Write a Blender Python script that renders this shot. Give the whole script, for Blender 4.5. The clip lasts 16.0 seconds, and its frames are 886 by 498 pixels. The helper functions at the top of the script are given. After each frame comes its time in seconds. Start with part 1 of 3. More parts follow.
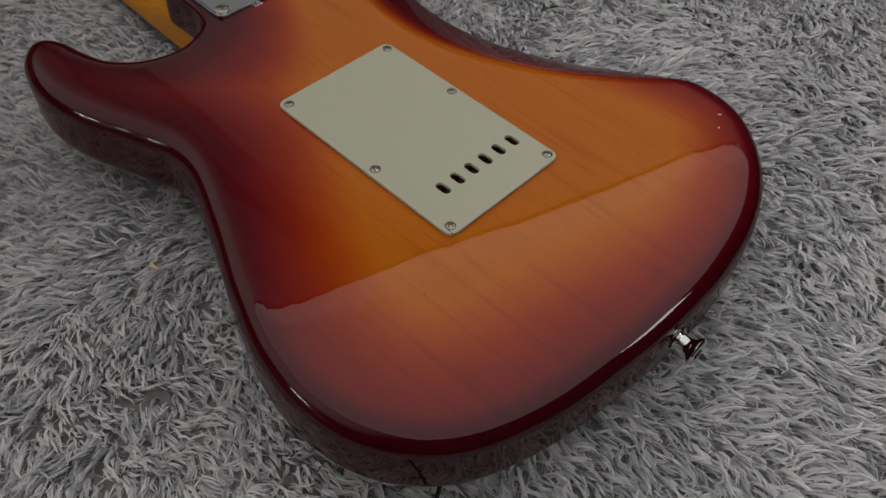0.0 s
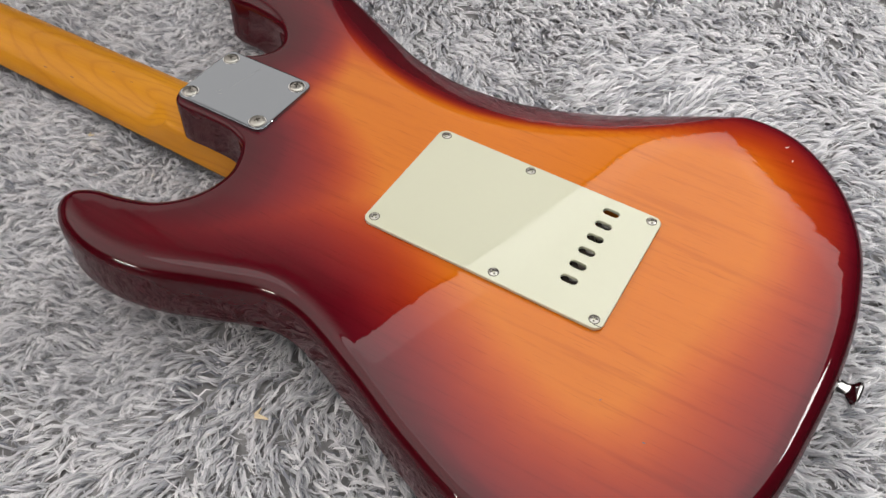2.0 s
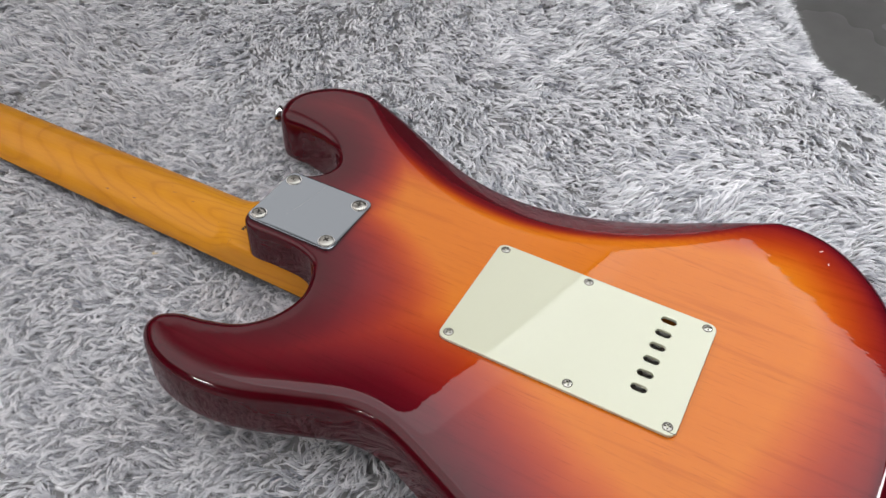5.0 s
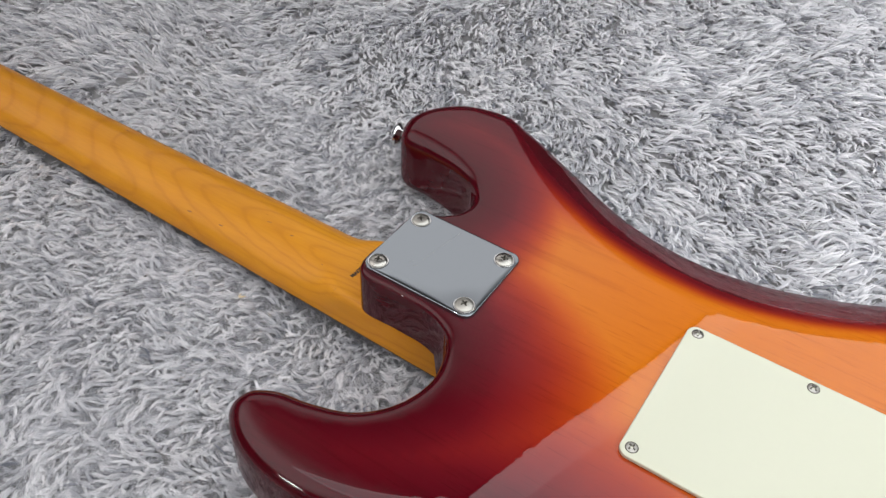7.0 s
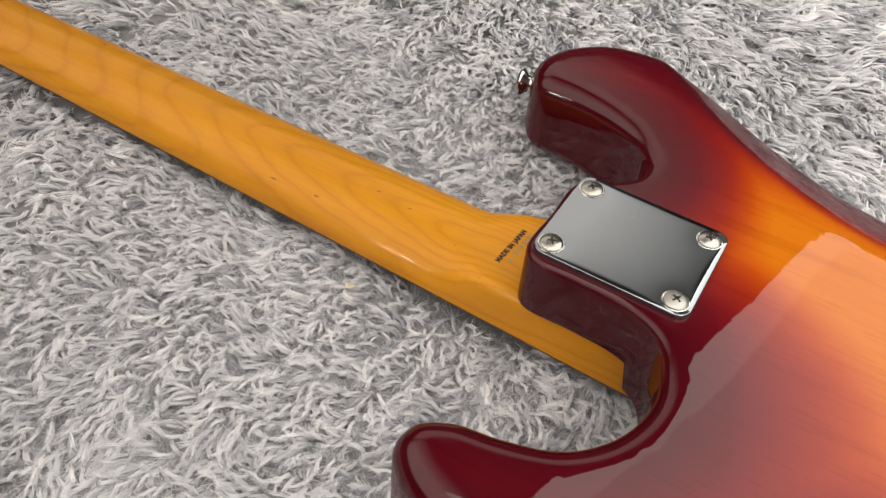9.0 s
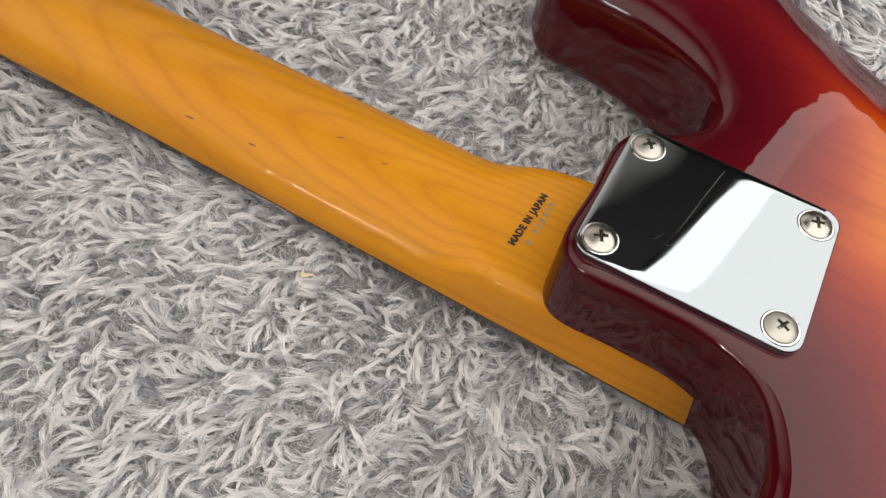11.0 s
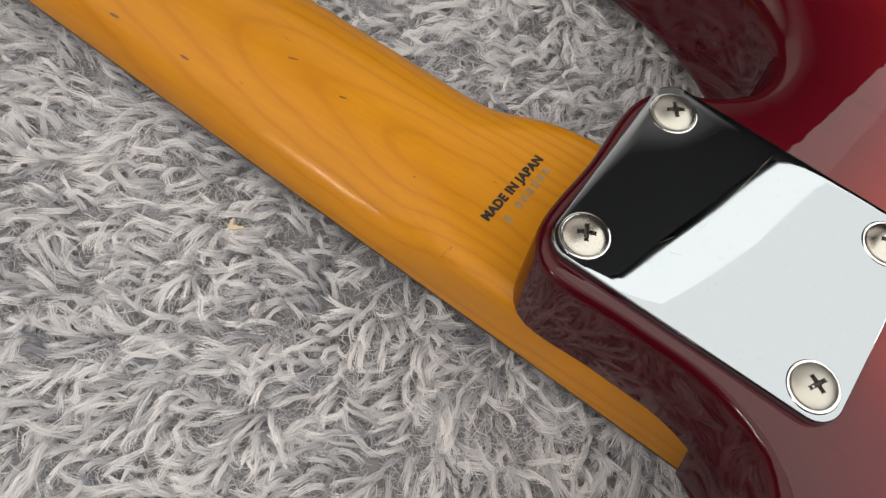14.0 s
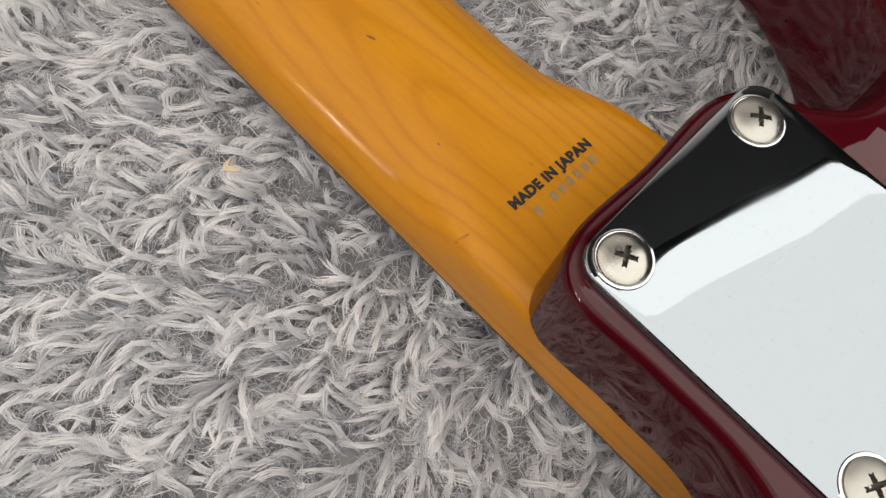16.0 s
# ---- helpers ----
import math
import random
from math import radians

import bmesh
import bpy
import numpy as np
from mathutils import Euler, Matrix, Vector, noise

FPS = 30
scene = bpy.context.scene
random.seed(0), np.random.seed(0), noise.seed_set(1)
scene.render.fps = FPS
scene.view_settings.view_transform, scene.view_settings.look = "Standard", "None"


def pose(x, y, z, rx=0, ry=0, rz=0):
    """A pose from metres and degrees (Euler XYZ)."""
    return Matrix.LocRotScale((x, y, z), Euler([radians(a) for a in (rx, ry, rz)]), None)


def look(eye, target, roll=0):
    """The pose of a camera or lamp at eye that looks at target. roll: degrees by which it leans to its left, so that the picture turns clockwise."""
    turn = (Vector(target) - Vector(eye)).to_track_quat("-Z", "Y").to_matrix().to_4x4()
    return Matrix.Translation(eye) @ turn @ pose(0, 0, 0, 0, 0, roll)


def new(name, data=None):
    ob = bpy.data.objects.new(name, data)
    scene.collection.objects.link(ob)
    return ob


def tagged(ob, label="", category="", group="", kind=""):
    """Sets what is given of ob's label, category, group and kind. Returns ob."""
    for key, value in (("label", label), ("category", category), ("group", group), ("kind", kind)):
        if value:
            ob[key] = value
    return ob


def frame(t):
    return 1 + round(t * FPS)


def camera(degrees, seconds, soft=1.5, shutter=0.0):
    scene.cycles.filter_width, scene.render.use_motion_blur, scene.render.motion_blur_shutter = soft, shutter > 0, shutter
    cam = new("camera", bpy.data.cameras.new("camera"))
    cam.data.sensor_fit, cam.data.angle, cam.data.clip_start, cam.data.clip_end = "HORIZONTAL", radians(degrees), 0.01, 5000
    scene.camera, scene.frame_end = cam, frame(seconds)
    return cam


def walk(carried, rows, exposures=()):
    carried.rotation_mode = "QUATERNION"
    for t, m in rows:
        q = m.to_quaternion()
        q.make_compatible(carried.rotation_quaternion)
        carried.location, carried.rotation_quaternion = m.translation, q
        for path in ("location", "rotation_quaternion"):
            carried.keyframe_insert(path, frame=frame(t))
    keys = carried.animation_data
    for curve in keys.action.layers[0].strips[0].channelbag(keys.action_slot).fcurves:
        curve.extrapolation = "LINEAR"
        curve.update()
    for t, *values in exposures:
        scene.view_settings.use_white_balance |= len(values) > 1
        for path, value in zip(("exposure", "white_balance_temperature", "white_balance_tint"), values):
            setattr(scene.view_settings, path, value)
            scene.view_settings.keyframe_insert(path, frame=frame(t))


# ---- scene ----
cam = camera(55.8, 16.0, soft=1.4)
# seconds, eye x y z, yaw, pitch, roll
ROWS = [
    (0.0, 0.4373, -0.2222, 0.3909, 47.07, -54.22, -3.22),
    (0.5, 0.4111, -0.2268, 0.3905, 45.35, -54.20, -2.56),
    (1.0, 0.3714, -0.2316, 0.3954, 42.30, -54.44, -2.66),
    (1.5, 0.3270, -0.2459, 0.3970, 38.06, -54.46, -3.15),
    (2.0, 0.3026, -0.2573, 0.4087, 32.34, -54.57, -2.12),
    (2.5, 0.2943, -0.2891, 0.4365, 28.68, -54.17, -1.94),
    (3.0, 0.3005, -0.3206, 0.4668, 26.09, -52.97, -1.54),
    (3.5, 0.2911, -0.3330, 0.4693, 26.28, -52.10, -2.41),
    (4.0, 0.2727, -0.3250, 0.4587, 27.78, -51.31, -3.41),
    (4.2, 0.2719, -0.3184, 0.4572, 27.83, -50.77, -2.97),
    (6.3, 0.1981, -0.2251, 0.4074, 34.58, -48.76, -2.39),
    (6.5, 0.1882, -0.2228, 0.4003, 35.28, -48.65, -2.96),
    (7.0, 0.1568, -0.2255, 0.3766, 34.60, -48.99, -1.37),
    (7.5, 0.1314, -0.2310, 0.3583, 34.59, -49.26, -0.59),
    (8.0, 0.0973, -0.2295, 0.3426, 33.33, -50.06, 0.70),
    (8.5, 0.0707, -0.2258, 0.3221, 33.13, -50.57, 0.27),
    (9.0, 0.0435, -0.2160, 0.3072, 30.99, -51.62, 0.99),
    (9.2, 0.0388, -0.2085, 0.2979, 29.99, -51.94, 1.06),
    (11.3, -0.0277, -0.1265, 0.2432, 21.71, -63.60, 7.82),
    (11.5, -0.0293, -0.1179, 0.2384, 21.70, -64.31, 7.99),
    (12.0, -0.0280, -0.1025, 0.2311, 20.71, -65.90, 9.51),
    (12.5, -0.0276, -0.1043, 0.2297, 22.59, -66.99, 8.48),
    (13.0, -0.0263, -0.0989, 0.2130, 26.04, -67.99, 6.66),
    (13.5, -0.0151, -0.0944, 0.2056, 28.06, -68.89, 6.29),
    (14.0, -0.0169, -0.0892, 0.2087, 30.51, -69.06, 5.69),
    (14.5, -0.0154, -0.0860, 0.2041, 32.09, -69.98, 5.63),
    (15.0, -0.0158, -0.0804, 0.2019, 33.43, -71.24, 6.30),
    (15.5, -0.0144, -0.0743, 0.1904, 34.83, -73.08, 7.40),
    (16.0, -0.0262, -0.0681, 0.1864, 36.74, -74.61, 8.26),
]
STOPS = [(0.0, -0.40, 6850, 13), (0.5, 0.26, 6900, 13), (1.0, 0.82, 6950, 13), (1.5, 0.98, 6900, 13), (2.0, 1.0, 6750, 13), (3.0, 1.02, 6350, 13), (4.0, 1.05, 6450, 13), (6.5, 1.1, 6300, 12), (7.0, 1.12, 6350, 12), (8.0, 1.22, 6800, 12), (9.0, 1.29, 7150, 12), (11.5, 1.15, 7150, 12), (12.4, 1.05, 7080, 12), (16.0, 1.04, 7050, 12)]
walk(cam, [(t, pose(x, y, z, 0, 0, yaw) @ pose(0, 0, 0, 90 + pitch) @ pose(0, 0, 0, 0, 0, roll)) for t, x, y, z, yaw, pitch, roll in ROWS], STOPS)

# ---- light: a closed room with one diffuser panel over the table and ceiling tubes, plus added unseen fills ----
world = bpy.data.worlds.new("room_dark")
world.use_nodes = True
world.node_tree.nodes["Background"].inputs[0].default_value = (0.5, 0.55, 0.6, 1)
world.node_tree.nodes["Background"].inputs[1].default_value = 0.0
scene.world = world
PANEL_POWER, TUBE_POWER, DISC_POWER, FILL_DISC_POWER = 1.05, 150.0, 1.6, 1.6
DISC_SIZE, FILL_SIZE = (2.15, 1.5), (3.0, 2.4)
FILL_BOX_POWER = 13.0
PANEL_Z = 0.50
FLOOR_Z, CEILING_Z = -0.74, 1.76
RIM = [(-0.18, -0.18), (0.06, -0.32), (0.55, -0.34), (0.80, 0.02), (0.76, 0.36), (0.425, 0.675), (0.20, 0.868), (0.13, 0.82), (0.095, 0.74), (0.063, 0.58), (0.026, 0.42), (-0.018, 0.27), (-0.052, 0.11)]
ROOM = (-5.2, 2.6, -5.2, 3.6)

# the guitar lies face down, tipped a little towards the long horn
LIE = pose(0, 0, 0.0493, -6.06, -0.07, 0)
MM = 0.001


# ---- materials ----
def material(name):
    m = bpy.data.materials.new(name)
    m.use_nodes = True
    nt = m.node_tree
    return m, nt, nt.nodes["Principled BSDF"]


def coords(nt, scale=(1, 1, 1), rot=(0, 0, 0)):
    tc = nt.nodes.new("ShaderNodeTexCoord")
    mp = nt.nodes.new("ShaderNodeMapping")
    mp.inputs["Scale"].default_value = scale
    mp.inputs["Rotation"].default_value = rot
    nt.links.new(tc.outputs["Object"], mp.inputs["Vector"])
    return mp.outputs["Vector"]


def noise_tex(nt, vec, scale, detail=4.0, rough=0.55, dist=0.0):
    n = nt.nodes.new("ShaderNodeTexNoise")
    n.inputs["Scale"].default_value = scale
    n.inputs["Detail"].default_value = detail
    n.inputs["Roughness"].default_value = rough
    n.inputs["Distortion"].default_value = dist
    nt.links.new(vec, n.inputs["Vector"])
    return n.outputs["Fac"]


def ramp(nt, fac, stops, interp="LINEAR"):
    r = nt.nodes.new("ShaderNodeValToRGB")
    r.color_ramp.interpolation = interp
    el = r.color_ramp.elements
    while len(el) < len(stops):
        el.new(0.5)
    for e, (p, c) in zip(el, stops):
        e.position = p
        e.color = (*c, 1) if len(c) == 3 else c
    nt.links.new(fac, r.inputs["Fac"])
    return r.outputs["Color"]


def mixed(nt, a, b, fac, mode="MIX"):
    m = nt.nodes.new("ShaderNodeMix")
    m.data_type, m.blend_type = "RGBA", mode
    for sock, v in ((m.inputs[0], fac), (m.inputs[6], a), (m.inputs[7], b)):
        if hasattr(v, "is_linked"):
            nt.links.new(v, sock)
        else:
            sock.default_value = v if isinstance(v, float) else (*v, 1)
    return m.outputs[2]


def bumped(nt, height, strength, distance, *sockets):
    b = nt.nodes.new("ShaderNodeBump")
    b.inputs["Strength"].default_value = strength
    b.inputs["Distance"].default_value = distance
    nt.links.new(height, b.inputs["Height"])
    for s in sockets:
        nt.links.new(b.outputs["Normal"], s)


def plain(name, colour, rough=0.5, metal=0.0, coat=0.0, scale=120.0, vary=0.12, relief=0.0, patchy=0.15):
    m, nt, p = material(name)
    v = coords(nt)
    f = noise_tex(nt, v, scale)
    g = noise_tex(nt, v, scale * 0.11)
    lo = tuple(c * (1 - vary) for c in colour)
    hi = tuple(min(1, c * (1 + vary)) for c in colour)
    c = mixed(nt, ramp(nt, f, [(0.3, lo), (0.7, hi)]), ramp(nt, g, [(0.3, lo), (0.7, hi)]), 0.5)
    nt.links.new(c, p.inputs["Base Color"])
    p.inputs["Metallic"].default_value = metal
    p.inputs["Coat Weight"].default_value = coat
    p.inputs["Coat Roughness"].default_value = 0.03
    nt.links.new(ramp(nt, g, [(0.3, (rough * (1 - patchy),) * 3), (0.7, (min(1, rough * (1 + patchy)),) * 3)]), p.inputs["Roughness"])
    if relief:
        bumped(nt, f, 0.4, relief, p.inputs["Normal"])
    return m


def burst_material():
    """Sunburst lacquer: amber wood in the middle, cherry red and near black towards the rim, under a gloss coat."""
    m, nt, p = material("sunburst_lacquer")
    at = nt.nodes.new("ShaderNodeAttribute")
    at.attribute_name = "burst"
    v = coords(nt)
    cloud = noise_tex(nt, v, 22.0, 2.0)
    add = nt.nodes.new("ShaderNodeMath")
    add.operation = "MULTIPLY_ADD"
    nt.links.new(cloud, add.inputs[0])
    add.inputs[1].default_value = 0.10
    nt.links.new(at.outputs["Fac"], add.inputs[2])
    base = ramp(nt, add.outputs[0], BURST, "B_SPLINE")
    grain_v = coords(nt, (9, 150, 150), (0, 0, 0.10))
    streak = noise_tex(nt, grain_v, 1.0, 5.0, 0.6, 0.5)
    pores = noise_tex(nt, coords(nt, (45, 900, 900)), 1.0, 2.0, 0.5)
    wood = ramp(nt, streak, [(0.32, (0.66, 0.50, 0.38)), (0.44, (0.92, 0.88, 0.83)), (0.70, (1, 1, 1))])
    pore = ramp(nt, pores, [(0.30, (0.72, 0.62, 0.5)), (0.40, (1, 1, 1))])
    c = mixed(nt, base, wood, 0.42, "MULTIPLY")
    c = mixed(nt, c, pore, 0.5, "MULTIPLY")
    nt.links.new(c, p.inputs["Base Color"])
    p.inputs["Roughness"].default_value = 0.42
    p.inputs["Specular IOR Level"].default_value = 0.0
    p.inputs["Coat Weight"].default_value = 0.68
    p.inputs["Coat Roughness"].default_value = 0.012
    p.inputs["Coat IOR"].default_value = 1.52
    sink = noise_tex(nt, coords(nt, (14, 60, 60)), 1.0, 3.0)
    bumped(nt, sink, 0.25, 0.00025, p.inputs["Coat Normal"])
    return m


BURST = [(0.0, (0.0338, 0.001, 0.0032)), (0.28, (0.0960, 0.0032, 0.0088)), (0.45, (0.1990, 0.0122, 0.0100)), (0.6, (0.2822, 0.0235, 0.0059)), (0.74, (0.3951, 0.0581, 0.0067)), (0.87, (0.4798, 0.1043, 0.0076)), (1.0, (0.5268, 0.1452, 0.0084))]


def maple_material():
    """Amber-tinted maple with slow growth figure and fine dark flecks, satin gloss."""
    m, nt, p = material("amber_maple")
    # growth rings about a pith that runs aslant under the neck
    tc = nt.nodes.new("ShaderNodeTexCoord")
    mp = nt.nodes.new("ShaderNodeMapping")
    mp.inputs["Rotation"].default_value = (0, 0.10, 0.03)
    mp.inputs["Location"].default_value = (0, 0.006, 0.034)
    nt.links.new(tc.outputs["Object"], mp.inputs["Vector"])
    rings = nt.nodes.new("ShaderNodeTexWave")
    rings.wave_type, rings.rings_direction = "RINGS", "X"
    for k, q in (("Scale", 120.0), ("Distortion", 4.0), ("Detail", 2.0), ("Detail Scale", 0.22), ("Detail Roughness", 0.45)):
        rings.inputs[k].default_value = q
    nt.links.new(mp.outputs["Vector"], rings.inputs["Vector"])
    big = noise_tex(nt, coords(nt, (9, 30, 30)), 1.0, 3.0)
    fine = noise_tex(nt, coords(nt, (60, 700, 700)), 1.0, 3.0)
    fleck = noise_tex(nt, coords(nt, (90, 420, 420)), 1.0, 1.0)
    c = ramp(nt, rings.outputs["Fac"], [(0.0, (0.515, 0.200, 0.0080)), (0.16, (0.562, 0.226, 0.0090)), (1.0, (0.585, 0.242, 0.0095))])
    c = mixed(nt, c, ramp(nt, big, [(0.25, (0.86, 0.80, 0.72)), (0.7, (1, 1, 1))]), 0.8, "MULTIPLY")
    c = mixed(nt, c, ramp(nt, fine, [(0.3, (0.90, 0.86, 0.80)), (0.6, (1, 1, 1))]), 0.6, "MULTIPLY")
    c = mixed(nt, c, ramp(nt, fleck, [(0.16, (0.40, 0.26, 0.14)), (0.20, (1, 1, 1))]), 0.8, "MULTIPLY")
    nt.links.new(c, p.inputs["Base Color"])
    p.inputs["Roughness"].default_value = 0.45
    p.inputs["Specular IOR Level"].default_value = 0.15
    p.inputs["Coat Weight"].default_value = 0.22
    p.inputs["Coat Roughness"].default_value = 0.10
    bumped(nt, big, 0.2, 0.0004, p.inputs["Coat Normal"])
    return m


def chrome_material(name, colour, rough):
    m, nt, p = material(name)
    p.inputs["Base Color"].default_value = (*colour, 1)
    p.inputs["Metallic"].default_value = 1.0
    v = coords(nt)
    f = noise_tex(nt, v, 60.0, 5.0)
    dust = noise_tex(nt, v, 900.0, 2.0)
    nt.links.new(ramp(nt, f, [(0.35, (rough * 0.6,) * 3), (0.7, (rough * 1.6,) * 3)]), p.inputs["Roughness"])
    nt.links.new(mixed(nt, colour, ramp(nt, dust, [(0.28, tuple(c * 0.92 for c in colour)), (0.36, colour)]), 0.6), p.inputs["Base Color"])
    return m


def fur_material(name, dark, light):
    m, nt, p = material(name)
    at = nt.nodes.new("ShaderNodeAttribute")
    at.attribute_name = "tone_shade"
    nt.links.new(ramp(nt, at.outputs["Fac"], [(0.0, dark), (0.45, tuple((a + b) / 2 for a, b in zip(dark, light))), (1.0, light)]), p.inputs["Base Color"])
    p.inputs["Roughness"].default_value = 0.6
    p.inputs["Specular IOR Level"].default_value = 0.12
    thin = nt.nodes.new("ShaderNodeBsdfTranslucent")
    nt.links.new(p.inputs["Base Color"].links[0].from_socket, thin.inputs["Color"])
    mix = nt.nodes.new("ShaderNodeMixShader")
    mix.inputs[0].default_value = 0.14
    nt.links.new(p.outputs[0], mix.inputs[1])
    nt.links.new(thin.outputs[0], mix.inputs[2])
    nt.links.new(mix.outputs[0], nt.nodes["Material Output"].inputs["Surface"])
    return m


def glow(name, colour, power):
    m, nt, p = material(name)
    p.inputs["Base Color"].default_value = (0.15, 0.15, 0.15, 1)
    p.inputs["Emission Color"].default_value = (*colour, 1)
    p.inputs["Emission Strength"].default_value = power
    return m


def glow_disc_material(name, size, power, most):
    """A glow set brightest in its middle, so that it fades towards the rim."""
    m, nt, p = material(name)
    g = nt.nodes.new("ShaderNodeTexGradient")
    g.gradient_type = "SPHERICAL"
    nt.links.new(coords(nt, (1 / size[0], 1 / size[1], 0)), g.inputs["Vector"])
    p.inputs["Base Color"].default_value = (0.22, 0.22, 0.225, 1)
    p.inputs["Roughness"].default_value = 0.85
    p.inputs["Emission Color"].default_value = (1.0, 0.965, 0.94, 1)
    k = nt.nodes.new("ShaderNodeMath")
    k.operation = "MULTIPLY"
    k.inputs[1].default_value = power
    nt.links.new(g.outputs["Fac"], k.inputs[0])
    cap = nt.nodes.new("ShaderNodeMath")
    cap.operation = "MINIMUM"
    cap.inputs[1].default_value = most
    nt.links.new(k.outputs[0], cap.inputs[0])
    nt.links.new(cap.outputs[0], p.inputs["Emission Strength"])
    return m


MAT = {
    "burst": burst_material(),
    "maple": maple_material(),
    "cream": plain("mint_cream_plastic", (0.485, 0.488, 0.362), 0.30, coat=1.0, scale=300, vary=0.006, patchy=0.01),
    "chrome": chrome_material("polished_chrome", (0.308, 0.338, 0.362), 0.03),
    "bright": chrome_material("bright_chrome", (0.72, 0.72, 0.71), 0.08),
    "nickel": chrome_material("nickel_screw", (0.43, 0.415, 0.375), 0.32),
    # also stands in for shade in screw slots and round screw heads
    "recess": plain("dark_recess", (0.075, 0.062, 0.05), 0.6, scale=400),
    "black": plain("black_paint", (0.012, 0.012, 0.013), 0.5, scale=200),
    "rosewood": plain("rosewood", (0.045, 0.022, 0.014), 0.5, scale=160, vary=0.3),
    "ink": plain("black_ink", (0.008, 0.007, 0.006), 0.6, scale=300),
    "faded": plain("faded_ink", (0.31, 0.19, 0.075), 0.6, scale=500, vary=0.3),
    # the dark end carries the bluish tint of shaded pile
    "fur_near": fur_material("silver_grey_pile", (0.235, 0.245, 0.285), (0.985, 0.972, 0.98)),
    "backing": plain("rug_backing", (0.24, 0.235, 0.235), 0.9, scale=220, vary=0.4),
    "fleck": plain("dark_maple_fleck", (0.16, 0.055, 0.012), 0.4, coat=0.4, scale=600),
    "straw": plain("straw", (0.62, 0.50, 0.33), 0.7, scale=900),
    "wall": plain("wall_paint", (0.13, 0.13, 0.135), 0.8, scale=30, vary=0.04),
    "ceil": plain("ceiling_paint", (0.22, 0.22, 0.225), 0.85, scale=30, vary=0.03),
    "floor": plain("grey_floor", (0.24, 0.235, 0.23), 0.30, scale=14, vary=0.15),
    "tabletop": plain("table_laminate", (0.35, 0.28, 0.2), 0.5, scale=40),
    "fabric": plain("black_fabric", (0.010, 0.010, 0.011), 0.9, scale=500),
    "wall_dark": plain("dark_grey_wall_paint", (0.16, 0.16, 0.165), 0.8, scale=30, vary=0.05),
    "opal": glow_disc_material("lit_disc", DISC_SIZE, DISC_POWER, 0.46),
    "disc_fill": glow_disc_material("lit_fill_disc", FILL_SIZE, FILL_DISC_POWER, 0.74),
    "edge": glow("lit_diffuser_edge", (0.97, 1.0, 1.0), PANEL_POWER * 1.25),
    "panel": glow("lit_diffuser", (0.97, 1.0, 1.0), PANEL_POWER),
    "pale": plain("pale_chipped_lacquer", (0.75, 0.75, 0.74), 0.45, scale=60, vary=0.04),
    "panel_fill": glow("lit_fill_diffuser", (0.98, 1.0, 1.0), FILL_BOX_POWER),
    "tube": glow("lit_tube", (1.0, 0.98, 0.94), TUBE_POWER),
}


# ---- building helpers ----
def put(name, bm, mat, parent=None, label="", smooth=True, sharp=38):
    me = bpy.data.meshes.new(name)
    bmesh.ops.recalc_face_normals(bm, faces=bm.faces)
    bm.to_mesh(me)
    bm.free()
    me.materials.append(mat)
    if smooth:
        me.polygons.foreach_set("use_smooth", [True] * len(me.polygons))
        me.set_sharp_from_angle(angle=radians(sharp))
    ob = new(name, me)
    if parent:
        ob.parent = parent
    if label:
        ob["label"] = label
    return ob


part = put


def box_bm(sx, sy, sz, at=(0, 0, 0), bevel=0.0, seg=2):
    bm = bmesh.new()
    bmesh.ops.create_cube(bm, size=1.0, matrix=Matrix.Translation(at) @ Matrix.Diagonal((sx, sy, sz, 1)))
    if bevel:
        bmesh.ops.bevel(bm, geom=bm.edges[:], offset=bevel, segments=seg, affect="EDGES", profile=0.5)
    return bm


def lathe_bm(profile, n=32, m=None):
    """Revolve (radius, height) pairs about z."""
    bm = bmesh.new()
    rings = []
    for r, z in profile:
        if r < 1e-7:
            rings.append([bm.verts.new((0, 0, z))])
        else:
            rings.append([bm.verts.new((r * math.cos(2 * math.pi * i / n), r * math.sin(2 * math.pi * i / n), z)) for i in range(n)])
    for a, b in zip(rings, rings[1:]):
        for i in range(n):
            j = (i + 1) % n
            if len(a) == 1 and len(b) > 1:
                bm.faces.new((a[0], b[i], b[j]))
            elif len(b) == 1 and len(a) > 1:
                bm.faces.new((a[i], b[0], a[j]))
            elif len(a) > 1:
                bm.faces.new((a[i], b[i], b[j], a[j]))
    if m is not None:
        bm.transform(m)
    return bm


def plate_mesh(name, loops, thick, bevel):
    """A flat plate with holes: closed loops of (x, y), thickness and rounded edge; top face at z = thick."""
    cu = bpy.data.curves.new(name, "CURVE")
    cu.dimensions, cu.fill_mode = "2D", "BOTH"
    cu.extrude, cu.bevel_depth, cu.bevel_resolution = thick / 2 - bevel, bevel, 2
    cu.offset = -bevel
    for loop in loops:
        sp = cu.splines.new("POLY")
        sp.points.add(len(loop) - 1)
        for p, (x, y) in zip(sp.points, loop):
            p.co = (x, y, 0, 1)
        sp.use_cyclic_u = True
    tmp = new(name, cu)
    me = bpy.data.meshes.new_from_object(tmp.evaluated_get(bpy.context.evaluated_depsgraph_get()))
    bpy.data.objects.remove(tmp)
    me.transform(Matrix.Translation((0, 0, thick / 2)))
    bm = bmesh.new()
    bm.from_mesh(me)
    bpy.data.meshes.remove(me)
    bmesh.ops.remove_doubles(bm, verts=bm.verts, dist=1e-6)
    return bm


